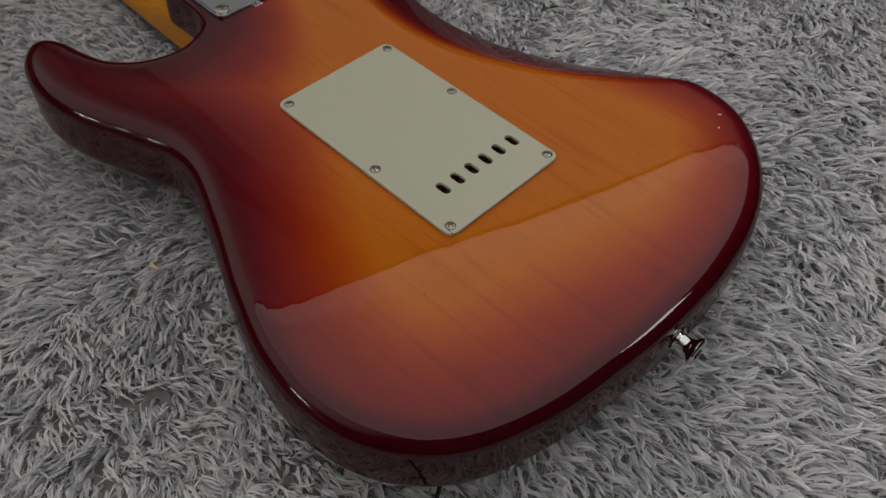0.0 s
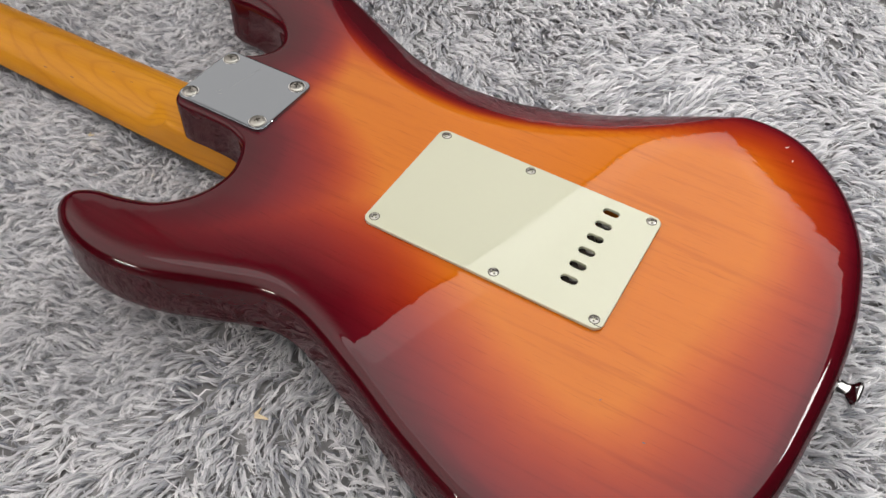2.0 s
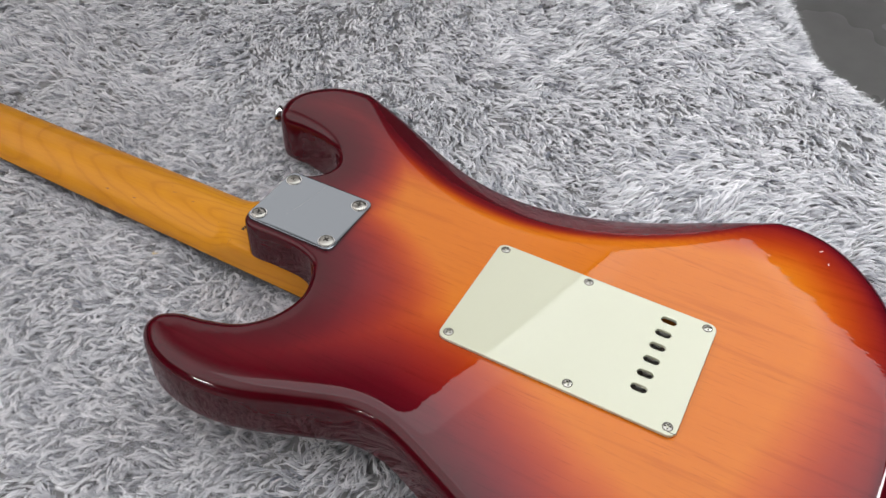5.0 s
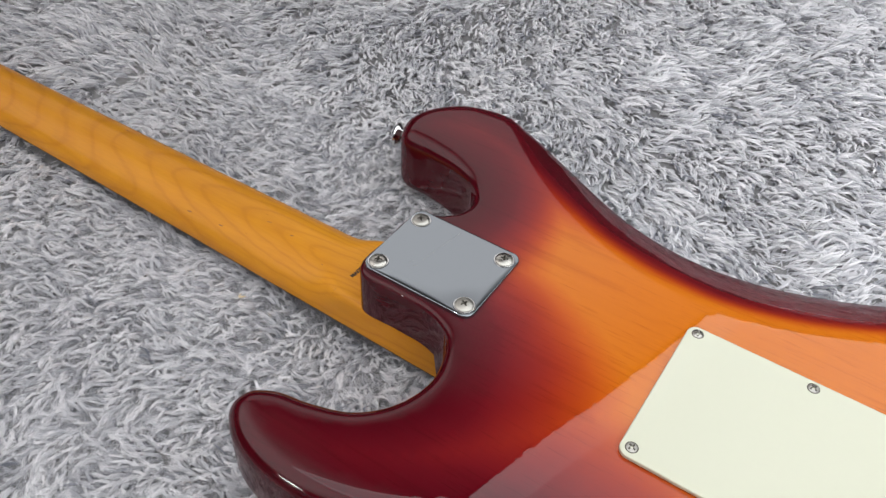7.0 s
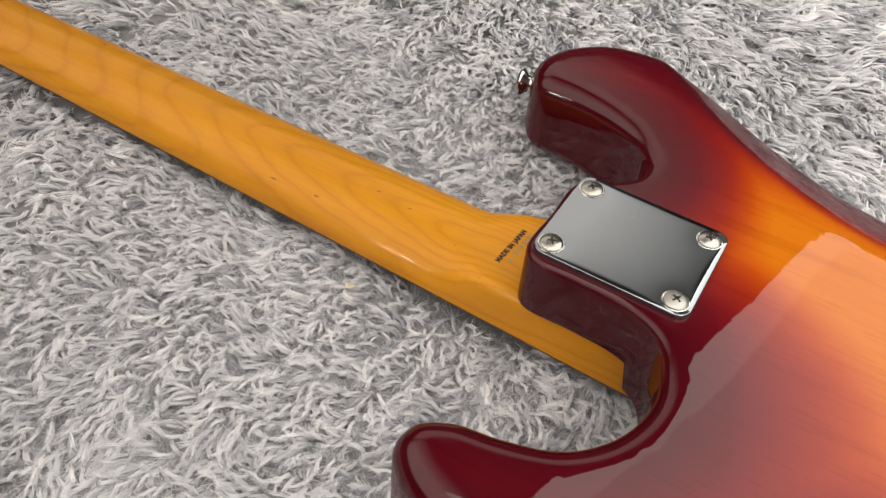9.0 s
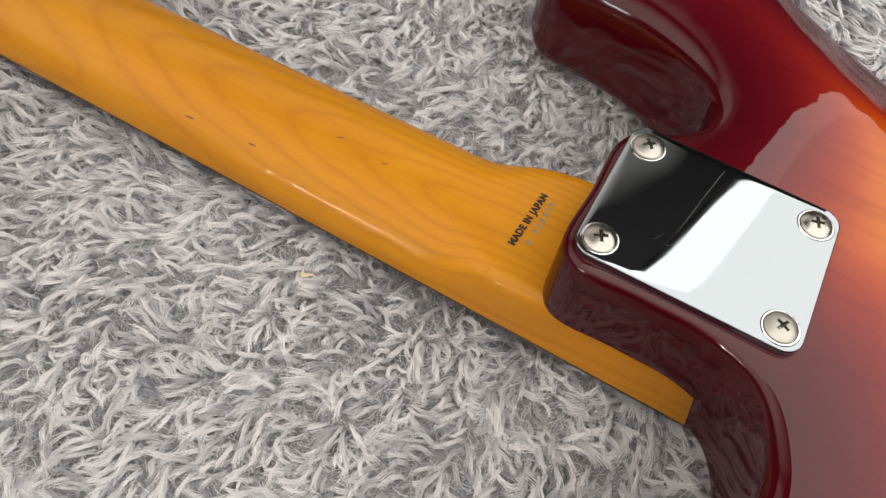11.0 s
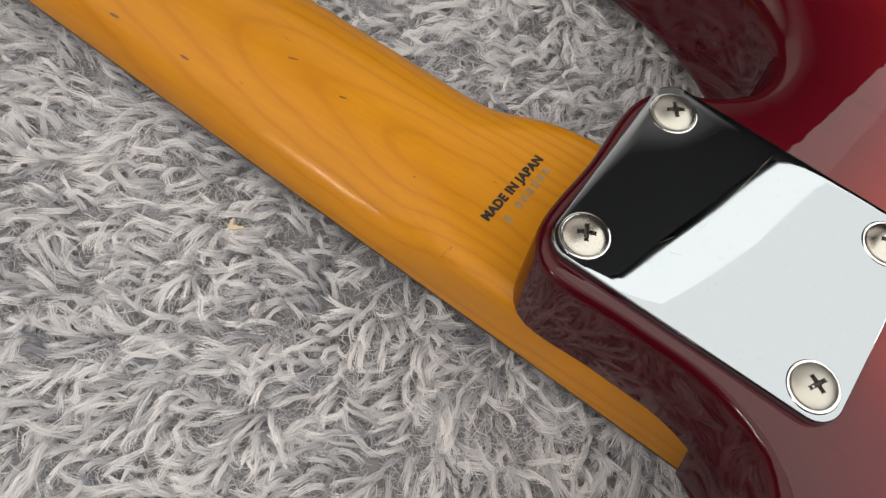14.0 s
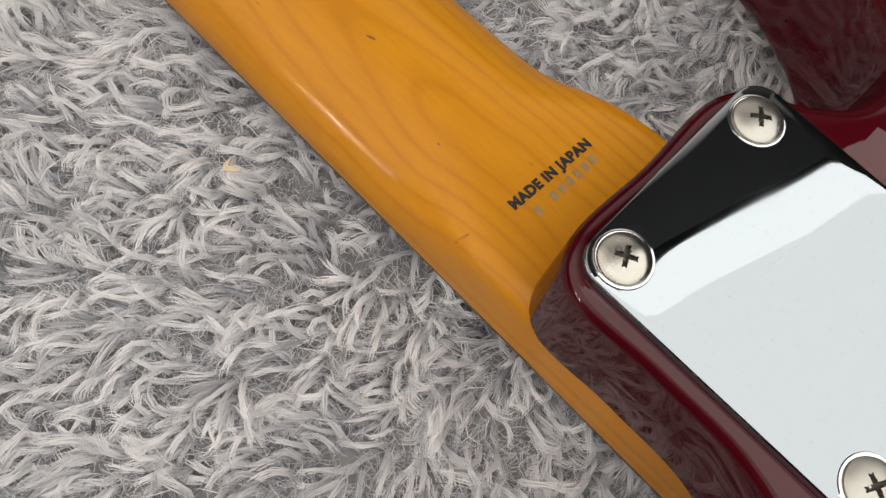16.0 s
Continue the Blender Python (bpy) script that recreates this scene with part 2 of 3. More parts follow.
def rounded_rect(x0, x1, y0, y1, r, n=8):
    pts = []
    for cx, cy, a in ((x1 - r, y1 - r, 0), (x0 + r, y1 - r, 90), (x0 + r, y0 + r, 180), (x1 - r, y0 + r, 270)):
        for i in range(n + 1):
            t = radians(a + 90 * i / n)
            pts.append((cx + r * math.cos(t), cy + r * math.sin(t)))
    return pts


def smooth_loop(knots, step):
    """A closed centripetal spline through the knots, resampled at even steps."""
    k = np.array(knots, float)
    n, out = len(k), []
    for i in range(n):
        p = [k[(i + j - 1) % n] for j in range(4)]
        t = [0.0]
        for a, b in zip(p, p[1:]):
            t.append(t[-1] + np.linalg.norm(b - a) ** 0.5)
        for s in np.linspace(t[1], t[2], 16, endpoint=False):
            a1 = (t[1] - s) / (t[1] - t[0]) * p[0] + (s - t[0]) / (t[1] - t[0]) * p[1]
            a2 = (t[2] - s) / (t[2] - t[1]) * p[1] + (s - t[1]) / (t[2] - t[1]) * p[2]
            a3 = (t[3] - s) / (t[3] - t[2]) * p[2] + (s - t[2]) / (t[3] - t[2]) * p[3]
            b1 = (t[2] - s) / (t[2] - t[0]) * a1 + (s - t[0]) / (t[2] - t[0]) * a2
            b2 = (t[3] - s) / (t[3] - t[1]) * a2 + (s - t[1]) / (t[3] - t[1]) * a3
            out.append((t[2] - s) / (t[2] - t[1]) * b1 + (s - t[1]) / (t[2] - t[1]) * b2)
    out = np.array(out)
    closed = np.vstack([out, out[:1]])
    d = np.r_[0, np.cumsum(np.linalg.norm(np.diff(closed, axis=0), axis=1))]
    m = int(round(d[-1] / step))
    at = np.linspace(0, d[-1], m, endpoint=False)
    return np.stack([np.interp(at, d, closed[:, 0]), np.interp(at, d, closed[:, 1])], 1)


def loop_normals(loop):
    """Outward normals of a counter-clockwise loop."""
    t = np.roll(loop, -1, 0) - np.roll(loop, 1, 0)
    t /= np.linalg.norm(t, axis=1)[:, None]
    return np.stack([t[:, 1], -t[:, 0]], 1)


def distance_to(pts, loop):
    pts = np.asarray(pts, float)
    out = np.empty(len(pts))
    for i in range(0, len(pts), 2000):
        out[i : i + 2000] = np.sqrt(((pts[i : i + 2000, None] - loop[None]) ** 2).sum(-1)).min(1)
    return out


def inside(pts, loop):
    pts = np.asarray(pts, float)
    x, y = pts[:, 0], pts[:, 1]
    res = np.zeros(len(pts), bool)
    for (x1, y1), (x2, y2) in zip(loop, np.roll(loop, -1, 0)):
        c = ((y1 > y) != (y2 > y))
        res ^= c & (x < (x2 - x1) * (y - y1) / (y2 - y1 + 1e-15) + x1)
    return res


# ---- room ----
def slab(name, x0, x1, y0, y1, z0, z1, mat):
    ob = put(name, box_bm(x1 - x0, y1 - y0, z1 - z0, ((x0 + x1) / 2, (y0 + y1) / 2, (z0 + z1) / 2)), mat, smooth=False)
    return tagged(ob, kind="structure")


X0, X1, Y0, Y1 = ROOM
slab("floor", X0, X1, Y0, Y1, FLOOR_Z - 0.1, FLOOR_Z, MAT["floor"])
slab("ceiling", X0, X1, Y0, Y1, CEILING_Z, CEILING_Z + 0.1, MAT["ceil"])
slab("wall_south", X0 - 0.1, X1 + 0.1, Y0 - 0.1, Y0, FLOOR_Z - 0.1, CEILING_Z + 0.1, MAT["wall_dark"])
slab("wall_north", X0 - 0.1, X1 + 0.1, Y1, Y1 + 0.1, FLOOR_Z - 0.1, CEILING_Z + 0.1, MAT["wall"])
slab("wall_west", X0 - 0.1, X0, Y0, Y1, FLOOR_Z - 0.1, CEILING_Z + 0.1, MAT["wall"])
slab("wall_east", X1, X1 + 0.1, Y0, Y1, FLOOR_Z - 0.1, CEILING_Z + 0.1, MAT["wall"])


def panel_light():
    """A flat diffuser in a black fabric frame, on a rod from the ceiling."""
    root = tagged(new("softbox"), "white lit softbox panel with a black fabric rim over the table", "studio light")
    root.location = (0, 0, PANEL_Z)
    rim = RIM
    c = Vector((0.36, 0.34))

    def grown(by):
        return [tuple(Vector(q) + (Vector(q) - c).normalized() * by) for q in rim]

    part("diffuser", plate_mesh("diffuser", [grown(-0.045)], 0.006, 0.001), MAT["panel"], root, "glowing white diffuser", smooth=False)
    part("diffuser_edge", plate_mesh("diffuser_edge", [rim, grown(-0.0455)], 0.006, 0.001), MAT["edge"], root, "brighter diffuser edge", smooth=False)
    part("rim", plate_mesh("rim", [grown(0.008), grown(0.001)], 0.012, 0.001), MAT["fabric"], root, "black fabric rim", smooth=False)
    back = plate_mesh("backing", [grown(0.008)], 0.01, 0.001)
    back.transform(Matrix.Translation((0, 0, 0.022)))
    part("backing", back, MAT["fabric"], root, smooth=False)
    rod = lathe_bm([(0, 0), (0.012, 0), (0.012, CEILING_Z - PANEL_Z - 0.032), (0, CEILING_Z - PANEL_Z - 0.032)], 16, Matrix.Translation((c.x, c.y, 0.032)))
    part("rod", rod, MAT["black"], root)
    return root


panel_light()


def fill_softbox(eye, target, s, mat):
    """An added, unseen fill softbox on a floor stand, turned down to the table from one corner of the room."""
    root = tagged(new("softbox"), "added square white fill softbox, out of view, on a black stand turned to the table", "studio light")
    root.matrix_basis = look(eye, target)
    part("diffuser", box_bm(2 * s, 2 * s, 0.006, (0, 0, 0), 0.001, 1), mat, root, "glowing white diffuser", smooth=False)
    part("rim", plate_mesh("rim", [rounded_rect(-s - 0.02, s + 0.02, -s - 0.02, s + 0.02, 0.02), rounded_rect(-s, s, -s, s, 0.003)], 0.03, 0.002), MAT["fabric"], root, smooth=False)
    part("shell", lathe_bm([(1.45 * s, 0.032), (0.12, 0.42), (0.0, 0.42)], 4, pose(0, 0, 0, 0, 0, 45)), MAT["fabric"], root, smooth=False)
    stand = tagged(new("light_stand"), "added black stand, out of view, carrying the fill softbox in the corner of the room", "stand")
    top = root.matrix_basis @ Vector((0, 0, 0.44))
    stand.location = (top.x, top.y, FLOOR_Z)
    part("pole", lathe_bm([(0, 0), (0.016, 0), (0.016, top.z - FLOOR_Z), (0, top.z - FLOOR_Z)], 16), MAT["black"], stand)
    part("base", lathe_bm([(0, 0), (0.2, 0), (0.2, 0.02), (0.03, 0.035), (0, 0.035)], 32), MAT["black"], stand)
    return root


# fill added out of view to brighten the far side of the rug
fill_softbox((1.45, 1.25, 1.40), (0.05, 0.20, 0.0), 0.24, MAT["panel_fill"])


def tube_light(x, y):
    root = tagged(new("ceiling_source"), "white ceiling light with one long lit tube", "ceiling light", "ceiling lights")
    part("housing", box_bm(1.2, 0.12, 0.04, (0, 0, -0.02), 0.006), MAT["ceil"], root, smooth=False)
    t = lathe_bm([(0, -0.57), (0.019, -0.57), (0.019, 0.57), (0, 0.57)], 16, pose(0, 0, -0.06, 0, 90, 0))
    part("tube", t, MAT["tube"], root, "glowing tube")
    for s in (-1, 1):
        part("socket", box_bm(0.02, 0.04, 0.05, (0.58 * s, 0, -0.055), 0.003), MAT["ceil"], root)
    root.location = (x, y, CEILING_Z)
    return root


tube_light(-1.7, -4.4)


def glow_disc(x, y, rx, ry, mat):
    """A wide oval glow added on the ceiling out of view, brightest in its middle."""
    root = tagged(new("ceiling_source"), "wide oval disc added on the ceiling, out of view, glowing from its middle", "ceiling light", "ceiling lights")
    oval = [(math.cos(radians(3 * i)), math.sin(radians(3 * i))) for i in range(120)]
    part("diffuser", plate_mesh("diffuser", [[(rx * u, ry * v) for u, v in oval]], 0.008, 0.002), mat, root, "softly glowing added disc", smooth=False)
    root.location = (x, y, CEILING_Z - 0.008)
    return root


# added glow that gives the chrome neck plate its grey reflection
glow_disc(-2.1, 2.32, DISC_SIZE[0], DISC_SIZE[1], MAT["opal"])
# added fill that brightens the rug from the near side
glow_disc(-1.9, -1.3, FILL_SIZE[0], FILL_SIZE[1], MAT["disc_fill"])


# ---- table and rug ----
EDGE_C, EDGE_R = (0.0, -0.05), 0.505


def past_edge(x, y):
    """How far a place lies outside the table's rounded edge (negative inside)."""
    dx = np.where(x > EDGE_C[0], x - EDGE_C[0], np.where(x < -0.35, (x + 0.35) * 0.8, 0.0))
    return np.hypot(dx, y - EDGE_C[1]) - EDGE_R


def rug_height(x, y):
    """The rug's surface: level, with soft dips, falling away past the edge, with one fold behind."""
    x, y = np.asarray(x, float), np.asarray(y, float)
    d = past_edge(x, y) + 0.012
    z = 0.0025 * np.sin(19 * x + 3 * y) * np.cos(23 * y - 5 * x) + 0.002 * np.sin(41 * x - 13 * y)
    drop = np.where(d > 0, np.minimum(3.2 * np.maximum(d, 0) ** 1.5, 0.6), 0.0)
    fold = 0.92 * np.exp(-(((x - 0.14) / 0.10) ** 2 + ((y - 0.53) / 0.09) ** 2))
    ruck = 0.024 * np.exp(-(((x - 0.17) / 0.07) ** 2 + ((y - 0.485) / 0.045) ** 2)) / (1 + np.exp(np.clip((0.458 - y) / 0.0035, -40, 40)))
    return z - drop * (1 - fold) + ruck


def table():
    root = tagged(new("table"), "round-ended table hidden under the grey fur rug", "table")
    n, pts = 72, []
    for i in range(n):
        a = 2 * math.pi * i / n
        x, y = math.cos(a), math.sin(a)
        pts.append((x * 0.44 if x > 0 else x * 0.40 - 0.32, EDGE_C[1] + y * 0.44))
    top = plate_mesh("tabletop", [pts], 0.03, 0.004)
    top.transform(Matrix.Translation((0, 0, -0.058)))
    part("tabletop", top, MAT["tabletop"], root)
    for x, y in ((-0.5, -0.25), (-0.5, 0.15), (0.22, -0.25), (0.22, 0.15)):
        h = -0.058 - FLOOR_Z
        part("leg", box_bm(0.045, 0.045, h, (x, y, FLOOR_Z + h / 2), 0.004), MAT["tabletop"], root)


table()

rug = tagged(new("fur_rug"), "shaggy silver-grey fur rug draped over a table", "rug")
PILE = 0.015


def rug_backing():
    nx, ny = 110, 100
    xs, ys = np.linspace(-0.86, 0.62, nx), np.linspace(-0.62, 0.66, ny)
    gx, gy = np.meshgrid(xs, ys)
    gz = rug_height(gx, gy) - PILE
    v = np.stack([gx, gy, gz], -1).reshape(-1, 3)
    under = v - [0, 0, 0.006]
    f = []
    m = nx * ny
    for j in range(ny - 1):
        for i in range(nx - 1):
            a = j * nx + i
            f.append((a, a + 1, a + nx + 1, a + nx))
            f.append((a + m, a + nx + m, a + nx + 1 + m, a + 1 + m))
    rim = [*range(nx), *(j * nx + nx - 1 for j in range(1, ny)), *((ny - 1) * nx + i for i in range(nx - 2, -1, -1)), *(j * nx for j in range(ny - 2, 0, -1))]
    for a, b in zip(rim, rim[1:] + rim[:1]):
        f.append((a, a + m, b + m, b))
    me = bpy.data.meshes.new("backing")
    me.from_pydata(np.vstack([v, under]).tolist(), [], f)
    me.polygons.foreach_set("use_smooth", [True] * len(me.polygons))
    me.materials.append(MAT["backing"])
    ob = new("backing", me)
    ob.parent = rug


rug_backing()


def waves(rng, n, lo, hi):
    """A smooth random field of the plan, about -1 to 1."""
    k = rng.uniform(lo, hi, n)[:, None] * np.stack([np.cos(a := rng.uniform(0, 6.283, n)), np.sin(a)], 1)
    ph = rng.uniform(0, 6.283, n)
    return lambda x, y: np.sin(x[:, None] * k[:, 0] + y[:, None] * k[:, 1] + ph).sum(1) / math.sqrt(n / 2)


def pile(name, keep, box, density, fibres, width, length, seed, fine=False, fuzzy=0.09):
    """Locks of tapered fibres that rise, arch over and curl along a swirling lay, as one mesh of real strands."""
    rng = np.random.default_rng(seed)
    field = np.random.default_rng(77)
    lay, lay2, curl, lie = waves(field, 9, 14, 45), waves(field, 14, 90, 320), waves(field, 12, 120, 380), waves(field, 8, 25, 80)
    x0, x1, y0, y1 = box
    n = int((x1 - x0) * (y1 - y0) * density)
    x, y = rng.uniform(x0, x1, n), rng.uniform(y0, y1, n)
    ok = keep(x, y)
    x, y = x[ok], y[ok]
    n = len(x)
    fuzz = rng.uniform(0, 1, n) < fuzzy
    ang = -1.15 + 0.95 * np.tanh((x + 0.6 * y - 0.02) / 0.12) + 0.32 * lay(x, y) + (0.46 if fine else 0.34) * lay2(x, y) + rng.normal(0, 0.42 if fine else 0.26, n)
    ang = np.where(fuzz, rng.uniform(0, 6.283, n), ang)
    bend = (1.0 if fine else 0.7) * (curl(x, y) + rng.normal(0, 0.65, n))
    hook = rng.normal(0, 1.9 if fine else 2.0 if fuzzy > 0.5 else 0.8, n)
    ln = length * rng.uniform(0.65, 1.25, n) * np.where(fuzz, 0.6, 1)
    rise = np.clip(0.42 + 0.08 * lie(x, y) + rng.normal(0, 0.16, n), 0.10, 0.95)
    # fuzz and undercoat coloured darker, for the shade between the locks
    tone_shade = np.clip((rng.beta(2.8, 0.8, n) if fine else rng.beta(2.3, 0.95, n)) + 0.08 * lay2(x, y) - 0.18 * fuzz, 0, 1) * (0.70 if fuzzy > 0.5 else 1.0)
    fx = np.repeat(np.arange(n), fibres)
    m = len(fx)
    spread = np.where(fuzz[fx], 0.0042, 0.0012 if fine else 0.0015)
    ra, rr = rng.uniform(0, 6.283, m), spread * np.sqrt(rng.uniform(0, 1, m))
    rx, ry = x[fx] + rr * np.cos(ra), y[fx] + rr * np.sin(ra)
    fl = ln[fx] * rng.uniform(0.76 if fine else 0.78, 1.05, m)
    a0 = ang[fx] + rng.normal(0, 0.06 if fine else 0.035, m)
    bd = bend[fx] + rng.normal(0, 0.07, m)
    hk = hook[fx] + rng.normal(0, 0.08, m)
    rs = rise[fx] + rng.normal(0, 0.04, m)
    stray = rng.uniform(0, 1, m) < 0.03
    a0 = np.where(stray | fuzz[fx], a0 + rng.normal(0, 0.9, m), a0)
    pull = np.where(stray | fuzz[fx], 0.05, 0.95 if fine else 0.88)
    us = (0.0, 0.30, 0.56, 0.80, 1.0) if fine else (0.0, 0.36, 0.70, 1.0)
    taper = (0.7, 1.0, 0.8, 0.45) if fine else (0.8, 1.0, 0.75)
    last = len(us) - 1
    nv = 2 * last + 1
    base = rug_height(rx, ry) - PILE
    px, py, pz = rx.copy(), ry.copy(), base.copy()
    verts = np.empty((m, nv, 3))
    w0 = width * rng.uniform(0.7, 1.3, m) * np.where(fuzz[fx], 0.7, 1)
    roll = rng.normal(0, 0.5, m)
    a = a0
    for k, u in enumerate(us):
        if k:
            du = u - us[k - 1]
            um = (u + us[k - 1]) / 2
            a = a0 + bd * (um - 0.3) + hk * (um - 0.4) ** 2 * 2.2
            up = np.clip(rs * 2.1 * (1 - um) ** 1.1 + 0.12 - 0.34 * um, -0.35, 0.97)
            flat = np.sqrt(1 - up**2)
            px, py, pz = px + fl * du * flat * np.cos(a), py + fl * du * flat * np.sin(a), pz + fl * du * up
        gx = px - pull * u**0.8 * (rx - x[fx])
        gy = py - pull * u**0.8 * (ry - y[fx])
        gz = np.maximum(pz, base + 0.001)
        if k < last:
            side = w0 * taper[k] / 2
            ox, oy, oz = -np.sin(a) * side * np.cos(roll), np.cos(a) * side * np.cos(roll), side * np.sin(roll)
            verts[:, 2 * k] = np.stack([gx - ox, gy - oy, gz - oz], 1)
            verts[:, 2 * k + 1] = np.stack([gx + ox, gy + oy, gz + oz], 1)
        else:
            verts[:, 2 * last] = np.stack([gx, gy, gz], 1)
    me = bpy.data.meshes.new(name)
    me.vertices.add(m * nv)
    me.vertices.foreach_set("co", verts.astype(np.float32).ravel())
    tri = [q for k in range(last - 1) for q in ((2 * k, 2 * k + 1, 2 * k + 3), (2 * k, 2 * k + 3, 2 * k + 2))] + [(2 * last - 2, 2 * last - 1, 2 * last)]
    tri = np.array(tri)
    idx = (np.arange(m)[:, None, None] * nv + tri[None]).astype(np.int32).ravel()
    nt = m * len(tri)
    me.loops.add(nt * 3)
    me.loops.foreach_set("vertex_index", idx)
    me.polygons.add(nt)
    me.polygons.foreach_set("loop_start", np.arange(0, nt * 3, 3, dtype=np.int32))
    me.polygons.foreach_set("use_smooth", np.ones(nt, bool))
    me.update(calc_edges=True)
    at = me.attributes.new("tone_shade", "FLOAT", "POINT")
    shade = np.clip(tone_shade[fx] + rng.normal(0, 0.05 if fine else 0.10, m), 0, 1)
    # roots darker than tips: shade deep in the pile, put into the colour
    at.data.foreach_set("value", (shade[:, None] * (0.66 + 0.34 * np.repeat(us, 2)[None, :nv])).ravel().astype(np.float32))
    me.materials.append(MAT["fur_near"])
    ob = new(name, me)
    ob.parent = rug
    return tagged(ob, kind="stuff")


# ---- the guitar ----
guitar = tagged(new("electric_guitar"), "glossy cherry sunburst electric guitar lying face down on the fur rug", "guitar")
guitar.matrix_basis = LIE

# body outline, millimetres from the middle of the neck plate: x towards the tail, y towards the long horn
SHORT_SIDE = [(-34.5, 0), (-34.5, -22), (-29, -28.5), (-8, -29), (12, -30), (26, -36), (33, -48), (35.5, -62), (30, -80), (17, -94), (-2, -101), (-18, -104.5), (-29, -112), (-30.5, -122), (-21, -132), (-3, -138.5), (20, -140), (45, -135.5), (75, -124), (103, -114.5), (122, -115), (163, -129.5), (205, -147.5), (245, -160.5), (280, -163), (312, -154), (340, -129), (357, -88), (364, -45)]
LONG_SIDE = [(367.5, 0), (366, 42), (357, 85), (338, 121), (309, 147), (283, 154), (252, 149), (208, 135), (165, 119), (130, 107), (98, 103), (65, 107.5), (34, 119), (0, 132), (-22, 138), (-46, 140), (-70, 133), (-87, 115), (-91, 97), (-82, 81), (-62, 79), (-42, 75), (-24, 66), (-14, 53), (-14, 41), (-21, 32), (-30, 27.5), (-34.5, 20)]
OUTLINE = smooth_loop(SHORT_SIDE + LONG_SIDE, 3.0)
THICK, POCKET = 45.0, 29.0


def belly(x, y):
    """Depth of the rib contour that is carved into the back along the long-horn side."""
    crease = np.where(x < 112, 54 + 0.0036 * (x - 112) ** 2, 54 + 0.0037 * (x - 112) ** 2)
    s = np.maximum(y - crease, 0)
    return -(0.28 * s**2 / (s + 0.8) + 0.0028 * s**2)


def guitar_body():
    n = len(OUTLINE)
    nor = loop_normals(OUTLINE)
    heel = (OUTLINE[:, 0] < 20) & (np.abs(OUTLINE[:, 1]) < 33.5)
    near_heel = distance_to(OUTLINE, OUTLINE[heel])
    r = 3.0 + 8.0 * np.clip((near_heel - 4) / 85, 0, 1) ** 0.8
    r = np.where(belly(OUTLINE[:, 0], OUTLINE[:, 1]) < -6, np.maximum(6.5, r + 0.45 * (belly(OUTLINE[:, 0], OUTLINE[:, 1]) + 6)), r)
    floor_z = np.where(heel, -POCKET, -THICK)
    rb = np.where(heel, 0.4, np.minimum(r, 11))
    verts, rows = [], []

    def ring(inset, z):
        p = OUTLINE - nor * inset[:, None]
        b = belly(p[:, 0], p[:, 1])
        start = len(verts)
        verts.extend(np.c_[p, z + b * np.clip((z - floor_z - rb) / (THICK - 23) + 0.0, 0, 1)].tolist())
        rows.append(start)
        return p

    steps = [radians(a) for a in (90, 75, 60, 45, 30, 15, 0)]
    inner = None
    for a in steps:
        p = ring(r * (1 - math.cos(a)), -r * (1 - math.sin(a)))
        inner = p if inner is None else inner
    ring(0 * r, (-r + floor_z + rb) / 2)
    for a in reversed(steps):
        low = ring(rb * (1 - math.cos(a)), floor_z + rb * (1 - math.sin(a)))
    faces = []
    for a, b in zip(rows, rows[1:]):
        for i in range(n):
            j = (i + 1) % n
            faces.append((a + i, a + j, b + j, b + i))

    def fill(loop, first, top):
        from_grid = []
        step = 4.5 if top else 9.0
        gx, gy = np.meshgrid(np.arange(-90, 368, step), np.arange(-165, 156, step))
        g = np.stack([gx.ravel(), gy.ravel()], 1)
        g = g[inside(g, loop)]
        g = g[distance_to(g, loop) > step * 0.5]
        hole = np.array(rounded_rect(CAVITY[0], CAVITY[1], CAVITY[2], CAVITY[3], 4, 4)) if top else np.empty((0, 2))
        if top:
            g = g[~inside(g, hole) & (distance_to(g, hole) > 1.5)]
        pts = [Vector(p) for p in np.vstack([loop, hole, g])]
        k, h = len(loop), len(hole)
        edges = [(i, (i + 1) % k) for i in range(k)] + [(k + i, k + (i + 1) % h) for i in range(h)]
        vs, _, fs, *_ = delaunay_2d_cdt(pts, edges, [], 0, 1e-5)
        vs = np.array([(v.x, v.y) for v in vs])
        mid = np.array([vs[list(t)].mean(0) for t in fs])
        ok = inside(mid, loop)
        if top:
            ok &= ~inside(mid, hole)
        index = list(range(first, first + k))
        for v in vs[k:]:
            z = float(belly(v[0], v[1])) if top else -THICK
            if not top and v[0] < 46 and abs(v[1]) < 28.3:
                z = -POCKET
            index.append(len(verts))
            verts.append((v[0], v[1], z))
        for t, good in zip(fs, ok):
            if good:
                faces.append(tuple(index[i] for i in t))
        if top:
            ids = index[k : k + h]
            lowid = []
            for i in ids:
                lowid.append(len(verts))
                verts.append((verts[i][0], verts[i][1], -34.0))
            for i in range(h):
                j = (i + 1) % h
                faces.append((ids[i], ids[j], lowid[j], lowid[i]))
            faces.append(tuple(lowid))

    fill(inner, rows[0], True)
    fill(low, rows[-1], False)
    v = np.array(verts)
    burst = distance_to(v[:, :2], OUTLINE)
    side = v[:, 2] < -6 + belly(v[:, 0], v[:, 1])

    def soft(q):
        return 1 / (1 + np.exp(-q))

